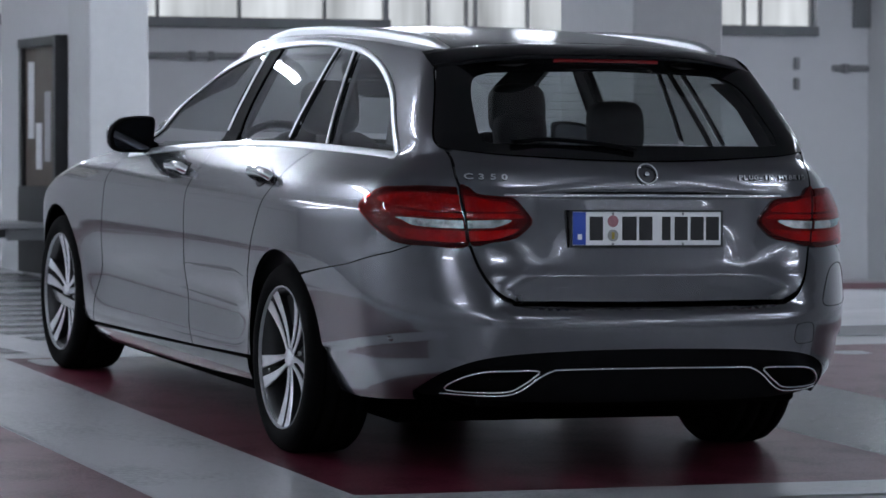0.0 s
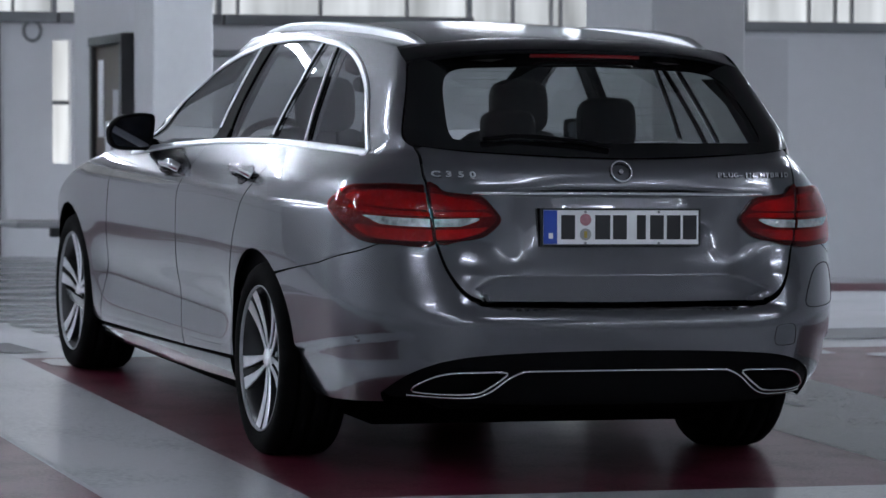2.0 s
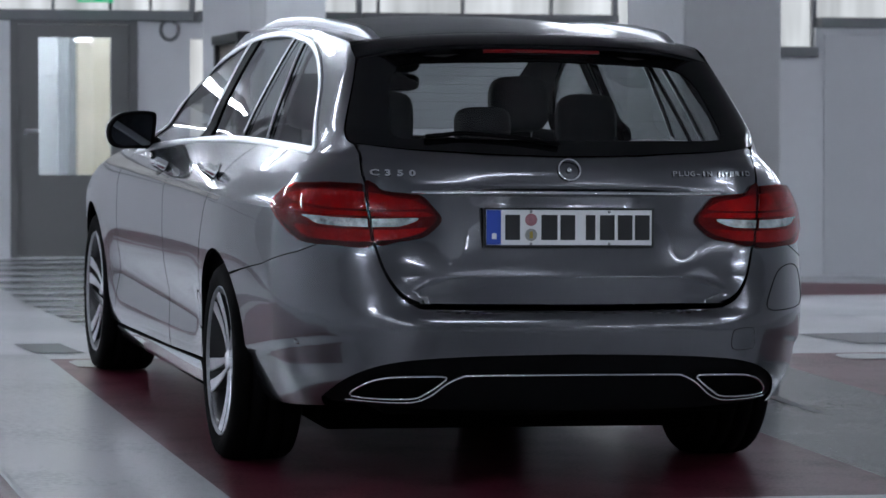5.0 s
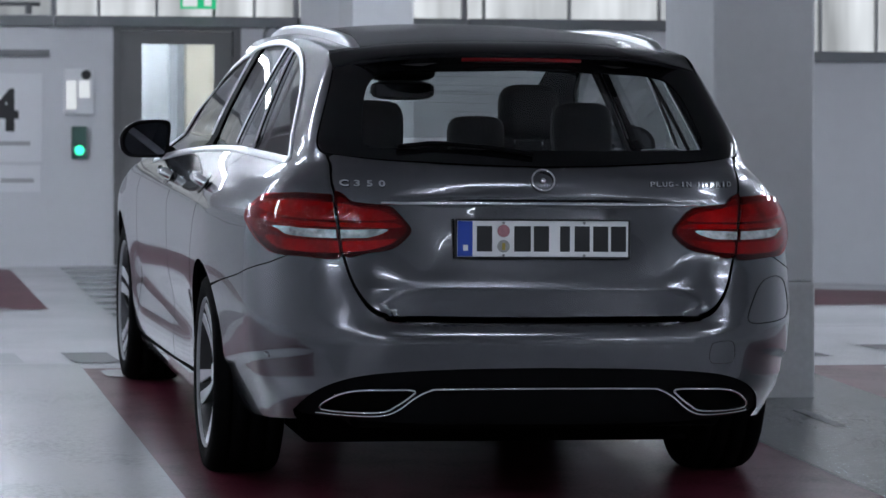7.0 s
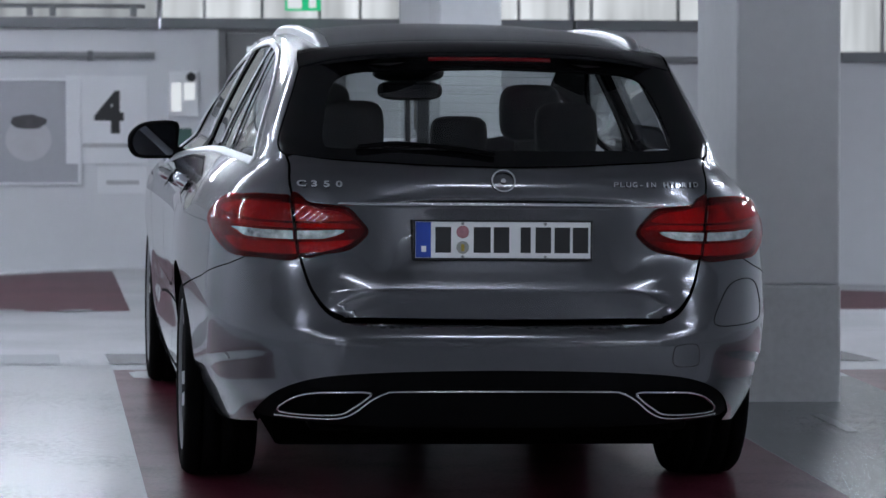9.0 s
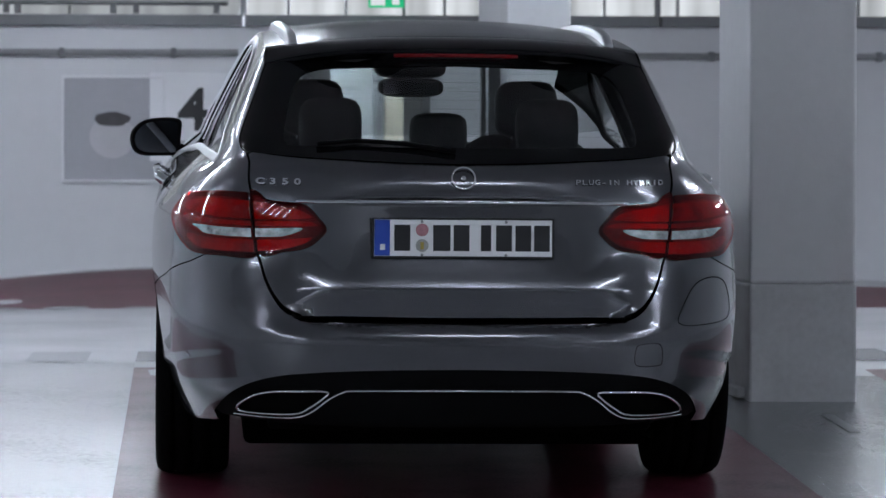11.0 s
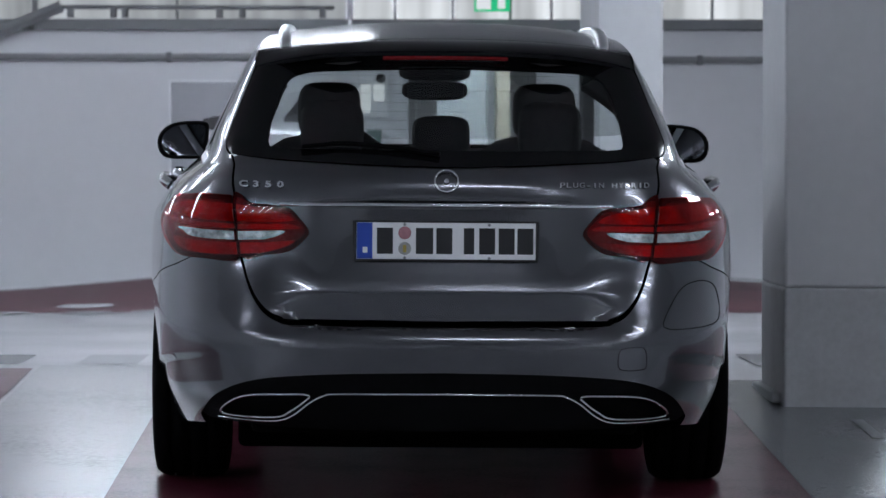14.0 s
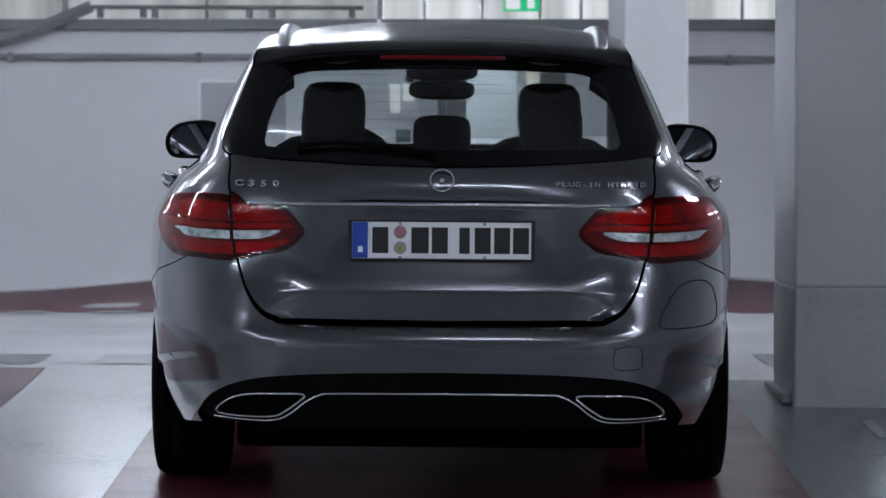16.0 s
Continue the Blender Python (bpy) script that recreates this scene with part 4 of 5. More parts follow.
def hood_point(a, y):
    """Bonnet: a from side to side, y along; highest in the middle."""
    z0 = 0.985 - 0.13 * max(0.0, (y - 3.15) / 1.25) ** 1.5 - 0.10 * max(0.0, (y - 4.1) / 0.45) ** 2
    hw = 0.80 - 0.10 * ((y - 3.0) / 1.5) ** 2
    return Vector((-a * hw, y - 0.10 * abs(a) ** 2 * sstep(3.6, 4.5, y), z0 - 0.075 * abs(a) ** 3))


def hood_normal(a, y):
    e = 0.004
    n = (hood_point(a - e, y) - hood_point(a + e, y)).cross(hood_point(a, y + e) - hood_point(a, y - e))
    return n.normalized() if n.z > 0 else -n.normalized()


part("bonnet", patch([[(-1, 3.05), (1, 3.05), (1, 4.50), (-1, 4.50)]], step=0.06, zstep=0.05, surf=hood_point, normal=hood_normal), PAINT, car)
nose = [flank(4.335, 0.33), flank(4.335, 0.62), flank(4.16, 0.775), (S2 + 0.35, 0.80), (S4, 0.80), (S4, 0.22), flank(4.30, 0.24)]
both("front_bumper", [nose], PAINT)
part("grille", boxed(-0.42, 0.42, 4.58, 4.66, 0.48, 0.72, bevel=0.02), BLACK_GLOSS, car, "black radiator grille")

# sills
for sg in (1, -1):
    loop = [flank(1.46, 0.206)] + [flank(y, 0.279 - 0.029 * (y - 1.45)) for y in np.linspace(1.46, 3.45, 12)] + [flank(3.46, 0.172), flank(2.4, 0.182)]
    part("sill", patch([[(sg * s, z) for s, z in loop]], off=0.004), PAINT, car, "grey painted sill")
    # near-black backing behind the door gap, in place of the shade there
    shut = [flank(y, 0.250 - 0.029 * (y - 1.45)) for y in np.linspace(1.47, 3.44, 12)] + [flank(y, 0.325 - 0.029 * (y - 1.45)) for y in np.linspace(3.44, 1.47, 12)]
    part("gap_shade_strip", patch([[(sg * s, z) for s, z in shut]], off=-0.010, lip=0, step=0.06, zstep=0.03), DARK_VOID, car, "near-black strip painting the shade in the door gap")

# tail: bumper, diffuser, tailgate
seam = [tail(x, z) for x, z in ((0.592, 0.748), (0.575, 0.69), (0.552, 0.640), (0.520, 0.598), (0.478, 0.575), (0.42, 0.567), (0.0, 0.564))]
dif_top = [tail(x, z) for x, z in ((0.0, 0.436), (0.25, 0.432), (0.45, 0.422), (0.56, 0.405), (0.64, 0.372), (0.69, 0.325), (0.712, 0.286))]
low_edge = [tail(0.705, 0.268), flank(0.30, 0.258), flank(0.42, 0.248)]
bump_half = list(reversed(rounded(seam))) + [(s, z - 0.004) for s, z in lamp_low] + arch(0, ARCH_R, 126, 172) + [flank(0.713, 0.335), flank(0.712, 0.300), flank(0.708, 0.268), flank(0.695, 0.250), flank(0.65, 0.243), flank(0.55, 0.242)] + list(reversed(low_edge)) + list(reversed(rounded(dif_top)))
bump = bump_half[:] + [(-a, b) for a, b in reversed(bump_half) if abs(a) > 1e-6]
part("rear_bumper", patch([bump], zstep=0.012, lines=(0.548, 0.555, 0.561)), PAINT, car)
part("diffuser", patch([twin(rounded(dif_top) + [tail(0.69, 0.272), tail(0.30, 0.258), (0.0, 0.258)])], off=-0.008), BLACK_PLASTIC, car, "black lower diffuser panel")
gate_low = [tail(x, z) for x, z in ((0.0, 0.578), (0.42, 0.582), (0.470, 0.590), (0.512, 0.610), (0.545, 0.648), (0.568, 0.695), (0.585, 0.752))]
gate_side = [tail(x, z) for x, z in ((0.597, 0.84), (0.608, 0.93), (0.614, 0.99), (0.618, 1.038))]
gate_top = [tail(x, z) for x, z in ((0.604, 1.046), (0.45, 1.030), (0.22, 1.018), (0.0, 1.013))]
tailgate = part("tailgate", patch([twin(rounded(gate_low) + rounded(gate_side) + rounded(gate_top))], zstep=0.012, lines=(0.592, 0.606, 0.6638, 0.6670)), PAINT, car, "grey painted tailgate")

# rear window: black border, clear middle
g_low = [tail(x, z) for x, z in ((0.0, 1.018), (0.22, 1.023), (0.45, 1.033), (0.600, 1.046))]
g_side = rounded([tail(x, z) for x, z in ((0.622, 1.048), (0.635, 1.058), (0.640, 1.075), (0.634, 1.105), (0.612, 1.165), (0.586, 1.233), (0.563, 1.292), (0.545, 1.300))])
g_top = [tail(x, z) for x, z in ((0.48, 1.312), (0.35, 1.326), (0.0, 1.336))]
clear_half = rounded([tail(x, z) for x, z in ((0.0, 1.064), (0.30, 1.064), (0.488, 1.067), (0.516, 1.082), (0.508, 1.15), (0.489, 1.22), (0.462, 1.262), (0.42, 1.281), (0.30, 1.291), (0.0, 1.300))])
rear_window = part("rear_window", patch([twin(rounded(g_low) + g_side + g_top), twin(clear_half)], off=0.002, lip=0.006), BLACK_GLOSS, tailgate, "black window border")
pane = part("rear_pane", patch([twin(clear_half)], off=-0.001, lip=0), GLASS_REAR, rear_window, "tinted clear rear glass")
for z in np.linspace(1.10, 1.28, 8):
    part("heating_wire", skin_bar([tail(x, z) for x in np.linspace(0.44, -0.44, 15)], 0.0003, -0.004, n=4), DARK_VOID, rear_window)

# roof, spoiler, high brake light
roof = part("roof", patch([[(-1, 0.662), (1, 0.662), (1, 2.42), (-1, 2.42)]], step=0.05, zstep=0.03, surf=roof_skin, normal=roof_normal), ROOF_GLASS, car, "dark glossy roof panel")


def spoiler_lip(a):
    """Trailing edge of the roof spoiler."""
    return Vector((-0.566 * a, 0.448 + 0.089 * abs(a) ** 3.0, 1.347 - 0.014 * a * a - 0.036 * abs(a) ** 4))


spoil, under = bmesh.new(), bmesh.new()
rows, rows_u = [], []
for i in range(49):
    a = -1 + 2 * i / 48
    p, q = roof_skin(a, 0.657), spoiler_lip(a)
    row = [p - Vector((0, 0, 0.012)), p]
    for t in (0.2, 0.4, 0.6, 0.8, 0.93):
        row.append(p.lerp(q, t) + Vector((0, 0, 0.010 * math.sin(math.pi * t) * (1 - abs(a) ** 4))))
    row += [q + Vector((0, -0.001, -0.002)), q + Vector((0, 0.001, -0.007)), q + Vector((0, 0.006, -0.010))]
    rows.append([spoil.verts.new(v) for v in row])
    g = skin(*tail(min(abs(q.x), 0.565) * (1 if a >= 0 else -1), 1.308 - 0.016 * abs(a) ** 4))
    rows_u.append([under.verts.new(v) for v in (q + Vector((0, 0.006, -0.010)), q.lerp(g, 0.45) + Vector((0, 0.012, -0.004)), g + Vector((0, 0.01, 0.0)))])
for bmx, rr in ((spoil, rows), (under, rows_u)):
    for r0, r1 in zip(rr, rr[1:]):
        for j in range(len(r0) - 1):
            bmx.faces.new((r0[j], r0[j + 1], r1[j + 1], r1[j])).smooth = True
    bmesh.ops.recalc_face_normals(bmx, faces=bmx.faces)
spoiler = part("roof_spoiler", spoil, ROOF_GLASS, car, "dark glossy roof spoiler lip")
part("spoiler_underside", under, BLACK_GLOSS, spoiler, "black spoiler underside")
part("brake_light", tube([spoiler_lip(x / 0.566) + Vector((0, 0.012, -0.0165)) for x in np.linspace(-0.185, 0.185, 12)], 0.0075, 8), LAMP_RED, spoiler, "dark red high brake light")

# roof rails
for sg in (1, -1):
    bm = bmesh.new()
    rings = []
    for y in np.linspace(0.650, 2.56, 56):
        hx = 0.502 - 0.024 * max(0.0, 1.6 - y) ** 2
        foot = roof_skin(hx / roof_half(min(y, 2.4)), min(y, 2.4)).z - 0.20 * max(0.0, y - 2.4) - 0.006
        tall = 0.012 + 0.020 * sstep(0.63, 0.80, y) * (1 - sstep(2.0, 2.56, y))
        w = 0.0175 * (0.75 + 0.25 * sstep(0.64, 0.75, y))
        rings.append([bm.verts.new((-sg * (hx + u * w), y, foot + v * tall)) for u, v in ((1.05, 0), (1.0, 0.62), (0.82, 0.90), (0.45, 1.0), (-0.45, 1.0), (-0.82, 0.90), (-1.0, 0.62), (-1.05, 0))])
    for r0, r1 in zip(rings, rings[1:]):
        for j in range(7):
            bm.faces.new((r0[j], r0[j + 1], r1[j + 1], r1[j]))
    bm.faces.new(rings[0])
    bm.faces.new(list(reversed(rings[-1])))
    bmesh.ops.recalc_face_normals(bm, faces=bm.faces)
    part("roof_rail", bm, SATIN, car, "satin aluminium roof rail", True)

# side glass and black pillars


def dlo_z(y):
    """Upper edge of the side windows at y."""
    return top_curve(y)


top_curve = curve_of([(0.488, 1.024)] + list(((0.516, 1.042), (0.541, 1.063), (0.637, 1.145), (0.755, 1.229), (0.961, 1.307), (1.230, 1.351), (1.561, 1.367), (1.903, 1.357), (2.125, 1.334), (2.402, 1.280), (2.652, 1.192), (2.869, 1.063), (2.974, 0.948))[1:]))


def window_between(y0b, y0t, y1b, y1t, d=0.0):
    """Outline of a side window from rear bar to front bar (y at belt and y at the top of each)."""
    lo = [flank(y, belt(y) + 0.014) for y in np.linspace(y0b, y1b, 10)]
    hi = [flank(y, dlo_z(y) - 0.002) for y in np.linspace(y1t, y0t, 14)]
    return lo + hi


panes = (("quarter_window", window_between(0.525, 0.525, 1.053, 1.198), GLASS_SIDE), ("rear_vent_window", window_between(1.088, 1.235, 1.412, 1.361), GLASS_SIDE),
         ("rear_door_window", window_between(1.452, 1.401, 1.981, 1.967), GLASS_SIDE), ("front_door_window", window_between(2.130, 2.102, 2.94, 2.94), GLASS_SIDE))
for nm, loop, mat in panes:
    both(nm, [loop], mat, "tinted side glass", off=-0.004, lip=0)
bars = (("b_pillar", window_between(1.981, 1.967, 2.130, 2.102), BLACK_PLASTIC),)
for nm, loop, mat in bars:
    both(nm, [loop], mat, "black gloss window bar", off=0.001, lip=0.02)
for sg in (1, -1):
    low = [(sg * s, z - 0.004) for s, z in belt_line(2.99, 0.51, 0.004, 34)]
    up = [(sg * s, z) for s, z in [flank(0.520, 1.013), flank(0.496, 1.016), flank(0.492, 1.026)] + dlo_top]
    part("belt_trim", ribbon(low, 0.0135, 0.005), SATIN, car, "chrome belt strip", True)
    part("window_trim", ribbon(up, 0.0115, 0.005), SATIN, car, "chrome window surround", True)
    for y0, y1, bar in ((1.070, 1.216, "c_bar"), (1.432, 1.381, "window_bar"), (2.117, 2.090, "b_bar")):
        line = [(sg * flank(y0 + (y1 - y0) * t, 1.04 + (dlo_z(y1) - 1.044) * t)[0], 1.04 + (dlo_z(y1) - 1.044) * t) for t in np.linspace(0, 1, 24)]
        if bar != "b_bar":
            part(bar, ribbon(line, 0.019, 0.003), BLACK_PLASTIC, car, "black window bar")
        part(bar + "_trim", ribbon([(a + sg * 0.008, b) for a, b in line], 0.0042, 0.007), SATIN, car, "slim bright bar trim")
    for y0, y1, w_ in ((1.075, 1.222, 0.020), (2.05, 2.03, 0.045)):
        inner = [(sg * flank(y0 + (y1 - y0) * t, 1.0 + 0.33 * t)[0], 1.0 + 0.33 * t) for t in np.linspace(0, 1, 12)]
        part("pillar_lining", ribbon(inner, w_, 0.004, -0.035), CABIN, car, "dark inner pillar lining")
    part("pillar_trim", ribbon([(sg * flank(1.068 + 0.148 * t, 1.02 + 0.32 * t)[0], 1.032 + 0.308 * t) for t in np.linspace(0, 1, 24)], 0.004, 0.0075), SATIN, car, "chrome bar of the quarter window", True)

# windscreen
ws_half = [(S4, 1.00), (S3 - 0.10, 1.00), (S2 + 0.12, 1.03), (S2 - 0.08, 1.34), (S4, 1.37)]
for sg in (1, -1):
    part("windscreen", patch([[(sg * s, z) for s, z in ws_half]], off=-0.002, lip=0, step=0.06, zstep=0.04), GLASS_FRONT, car, "clear windscreen")

# tail lamps: outer part on the wing, inner part on the tailgate
def reach(x):
    return x - 0.25 * max(0.0, 0.51 - x)


o_top = [tail(0.619, 0.930), tail(0.70, 0.930), flank(0.302, 0.926), flank(0.385, 0.920)]
o_end = [flank(0.424, 0.906), flank(0.464, 0.874), flank(0.470, 0.858), flank(0.462, 0.845), flank(0.425, 0.826), flank(0.345, 0.780)]
o_low = [flank(0.300, 0.757), flank(0.262, 0.749), tail(0.70, 0.747), tail(0.596, 0.750), tail(0.606, 0.84)]
outer = rounded(o_top) + rounded(o_end) + rounded(o_low)
i_loop = rounded([tail(reach(x), z) for x, z in ((0.586, 0.754), (0.598, 0.84), (0.610, 0.932), (0.586, 0.932), (0.562, 0.912), (0.50, 0.906), (0.462, 0.898), (0.432, 0.860), (0.418, 0.835), (0.424, 0.812), (0.462, 0.775), (0.52, 0.762))], True, 4)
o_band = [tail(0.616, 0.907)] + rounded([tail(0.70, 0.910), flank(0.30, 0.907), flank(0.375, 0.896), flank(0.395, 0.884), flank(0.350, 0.872), flank(0.25, 0.861), tail(0.70, 0.858)]) + [tail(0.611, 0.857)]
o_line = [tail(0.610, 0.850)] + rounded([tail(0.70, 0.851), flank(0.25, 0.853), flank(0.345, 0.862), flank(0.36, 0.852), flank(0.30, 0.842), tail(0.70, 0.838)]) + [tail(0.608, 0.837)]
o_band_low = [tail(0.600, 0.762)] + rounded([tail(0.70, 0.762), flank(0.262, 0.768), flank(0.300, 0.782), flank(0.325, 0.800), flank(0.300, 0.806), tail(0.73, 0.798)]) + [tail(0.604, 0.797)]
o_clear = [tail(0.606, 0.805)] + rounded([tail(0.68, 0.805), tail(0.735, 0.810), flank(0.275, 0.824), flank(0.297, 0.832), flank(0.24, 0.832), tail(0.70, 0.830)]) + [tail(0.608, 0.829)]
i_band = [tail(0.599, 0.857), tail(0.603, 0.907)] + rounded([tail(reach(x), z) for x, z in ((0.57, 0.902), (0.53, 0.893), (0.49, 0.888), (0.462, 0.874), (0.455, 0.862), (0.50, 0.858))])
i_line = [tail(0.597, 0.837), tail(0.598, 0.850)] + rounded([tail(reach(x), z) for x, z in ((0.52, 0.852), (0.46, 0.852), (0.438, 0.842), (0.452, 0.838), (0.52, 0.838))])
i_band_low = [tail(0.589, 0.765), tail(0.592, 0.797)] + rounded([tail(reach(x), z) for x, z in ((0.52, 0.799), (0.472, 0.804), (0.450, 0.806), (0.462, 0.793), (0.49, 0.780), (0.53, 0.769))])
i_clear = [tail(0.594, 0.805), tail(0.596, 0.829)] + rounded([tail(reach(x), z) for x, z in ((0.54, 0.831), (0.50, 0.833), (0.472, 0.832), (0.486, 0.820), (0.52, 0.808))])
for sg in (1, -1):
    def m_(l):
        return [(sg * s, z) for s, z in l]
    fine = dict(lip=0.004, step=0.015, zstep=0.008)
    for shell, owner, word, bands, clear in ((outer, car, "outer", ((o_band, "upper"), (o_line, "middle"), (o_band_low, "lower")), o_clear), (i_loop, tailgate, "inner", ((i_band, "upper"), (i_line, "middle"), (i_band_low, "lower")), i_clear)):
        lamp = part("tail_light", patch([m_(shell)], off=0.0025, lip=0.016, step=0.02, zstep=0.012), LAMP_BACK, owner, "dark red " + word + " tail light")
        mid = (sum(s for s, z in shell) / len(shell), sum(z for s, z in shell) / len(shell))
        # shrunken outline, coloured mid-red to paint the light falling off to the rim
        falloff = [(mid[0] + (s - mid[0]) * 0.90, mid[1] + (z - mid[1]) * 0.84) for s, z in shell]
        part("lamp_falloff", patch([m_(falloff)], off=0.0038, **fine), LAMP_FALLOFF, lamp, "mid-red patch painting the lamp's light fall-off")
        for l, w_ in bands:
            part("red_band", patch([m_(l)], off=0.0052, **fine), LAMP_RED_BRIGHT, lamp, "red " + w_ + " reflector")
        part("lens", patch([m_(shell)], off=0.0100, lip=0.007, step=0.02, zstep=0.012), LAMP_LENS, lamp, "glossy red lens")
        part("clear_strip", patch([m_(clear)], off=0.0112, **fine), LAMP_CLEAR, lamp, "clear lamp strip")

# chrome strip over the plate
strip_line = []
for x in np.linspace(-0.515, 0.515, 49):
    q = skin(*tail(-x, 0.926))
    strip_line.append((q.x, q.y + 0.001 + 0.010 * max(0.0, abs(x) - 0.47) / 0.045, 0.911 - 0.002 * (x / 0.5) ** 2))
part("chrome_strip", tube(strip_line, 0.0062, 10), CHROME, tailgate, "slim chrome strip", True)

# plate: characters stand as plain bars
tilt = pose(0, 0.112, 0.8075, -3.0)


def plate_box(x0, x1, z0, z1, d0, d1, bevel=0.0):
    bm = boxed(x0, x1, -d1, -d0, z0, z1, bevel=bevel)
    bmesh.ops.transform(bm, matrix=tilt, verts=bm.verts)
    return bm


plate = part("number_plate", plate_box(-0.260, 0.260, -0.055, 0.055, 0.0, 0.006, 0.003), PLATE_WHITE, tailgate, "white number plate")
bm = bmesh.new()
for b in ((-0.264, -0.2575, -0.058, 0.058), (0.2575, 0.264, -0.058, 0.058), (-0.2575, 0.2575, -0.058, -0.0525), (-0.2575, 0.2575, 0.0525, 0.058)):
    box(bm, b[0], b[1], -0.0085, 0.004, b[2], b[3], bevel=0.001)
bmesh.ops.transform(bm, matrix=tilt, verts=bm.verts)
part("plate_holder", bm, PLATE_BLACK, plate, "black plate holder rim")
part("blue_field", plate_box(-0.2565, -0.212, -0.0515, 0.0515, 0.006, 0.0075), PLATE_BLUE, plate, "blue band")
part("blue_field_bar", plate_box(-0.240, -0.226, -0.035, -0.018, 0.0075, 0.0085), PLATE_WHITE, plate)
for x, w in ((-0.176, 0.046), (-0.062, 0.050), (-0.005, 0.046), (0.066, 0.030), (0.118, 0.046), (0.174, 0.046), (0.228, 0.046)):
    part("character_bar", plate_box(x - w / 2, x + w / 2, -0.0375, 0.0375, 0.006, 0.0075, 0.0006), PLATE_BLACK, plate, "black bar for a character")
for z, mat in ((0.023, SEAL_PINK), (-0.022, SEAL_GREY)):
    bm = lathe([(0.0, 0.0), (0.0185, 0.0), (0.0185, 0.002)], 24)
    bmesh.ops.transform(bm, matrix=tilt @ pose(-0.119, -0.0085, z, 0, 0, 90), verts=bm.verts)
    part("seal", bm, mat, plate, "round registration seal")
part("seal_mark", plate_box(-0.124, -0.114, -0.033, -0.012, 0.0087, 0.0095), SEAL_GOLD, plate)
for x, z in ((-0.119, 0.047), (0.124, 0.047), (-0.119, -0.049), (0.124, -0.049)):
    bm = lathe([(0.0, -0.002), (0.004, -0.001), (0.0045, 0.001)], 12)
    bmesh.ops.transform(bm, matrix=tilt @ pose(x, -0.008, z, 0, 0, 90), verts=bm.verts)
    part("screw", bm, PIPE, plate)

# round badge as a plain ring and boss, scripts beside it
badge_at = skin(0, 0.978) + skin_normal(0, 0.978) * 0.006
turn = skin_normal(0, 0.978).to_track_quat("-Y", "Z").to_matrix().to_4x4()
bm = tube([(0.0335 * math.cos(a), 0, 0.0335 * math.sin(a)) for a in np.linspace(0, 2 * math.pi, 37)[:-1]], 0.0032, 8, closed=True, up=(0, 1, 0))
bmesh.ops.transform(bm, matrix=Matrix.Translation(badge_at) @ turn, verts=bm.verts)
badge = part("badge", bm, CHROME, tailgate, "round chrome badge ring", True)
bm = lathe([(0.0, -0.004), (0.006, -0.003), (0.008, 0.0)], 24)
bmesh.ops.transform(bm, matrix=Matrix.Translation(badge_at) @ turn @ pose(0, 0, 0, 0, 0, 90), verts=bm.verts)
part("badge_boss", bm, CHROME, badge, "plain chrome boss", True)
def script(text, name, x0, width, z0, label, bold, tall):
    """Raised chrome letters on the tailgate, each one a part."""
    n = len(text)
    for i, ch in enumerate(text):
        if ch == " ":
            continue
        bm = lettering(ch, 0.030, 0.0022, bold)
        lo, hi = min(v.co.x for v in bm.verts), max(v.co.x for v in bm.verts)
        cx = x0 + width * (i + 0.5) / n
        k = min(1.25, 0.78 * width / n / (hi - lo))
        for v in bm.verts:
            x, z = cx + (v.co.x - (lo + hi) / 2) * k, z0 + v.co.y * tall
            s, _ = tail(-x, z)
            v.co = skin(s, z) + skin_normal(s, z) * (0.004 + v.co.z)
        part(name, bm, CHROME, tailgate, label)


script("C350", "model_letter", -0.600, 0.140, 0.9635, "chrome letter of the model script", 0.0010, 0.80)
script("PLUG-IN HYBRID", "drive_letter", 0.325, 0.262, 0.9675, "small chrome letter", 0.0003, 0.66)

# exhaust trims and chrome line of the bumper
for sg in (1, -1):
    ex = rounded([tail(x, z) for x, z in ((0.640, 0.302), (0.618, 0.340), (0.560, 0.364), (0.470, 0.370), (0.392, 0.369), (0.400, 0.352), (0.440, 0.322), (0.490, 0.301))], True, 4)
    ex = [(sg * s, z) for s, z in ex]
    e = part("exhaust_trim", skin_bar(ex, 0.0036, 0.004, closed=True), CHROME, car, "chrome exhaust frame", True)
    # flat near-black sheet instead of a hollow with real shade
    part("exhaust_opening", patch([ex], off=-0.004, lip=0, step=0.02), DARK_VOID, e, "near-black sheet painting the shade of the exhaust opening")
line = [tail(x, z) for x, z in ((0.652, 0.290), (0.55, 0.288), (0.475, 0.292), (0.43, 0.312), (0.385, 0.348), (0.345, 0.368), (0.30, 0.373), (0.0, 0.375))]
line = rounded(line) + [(-a, b) for a, b in reversed(rounded(line)) if a > 1e-6]
part("bumper_strip", skin_bar(line, 0.0034, 0.004), CHROME, car, "slim chrome bumper line", True)
# charging flap, tow cover and parking sensors
flap = rounded([(-tail(x, z)[0], z) for x, z in ((0.63, 0.565), (0.655, 0.63), (0.69, 0.675), (0.735, 0.69), (0.775, 0.684))] + [(-flank(y, z)[0], z) for y, z in ((0.30, 0.66), (0.31, 0.60), (0.28, 0.566))] + [(-tail(0.72, 0.556)[0], 0.556)], True, 4)
part("charging_flap", skin_bar(flap, 0.0015, 0.0, closed=True, n=6), BLACK_PLASTIC, car, "shut line of the charging flap")
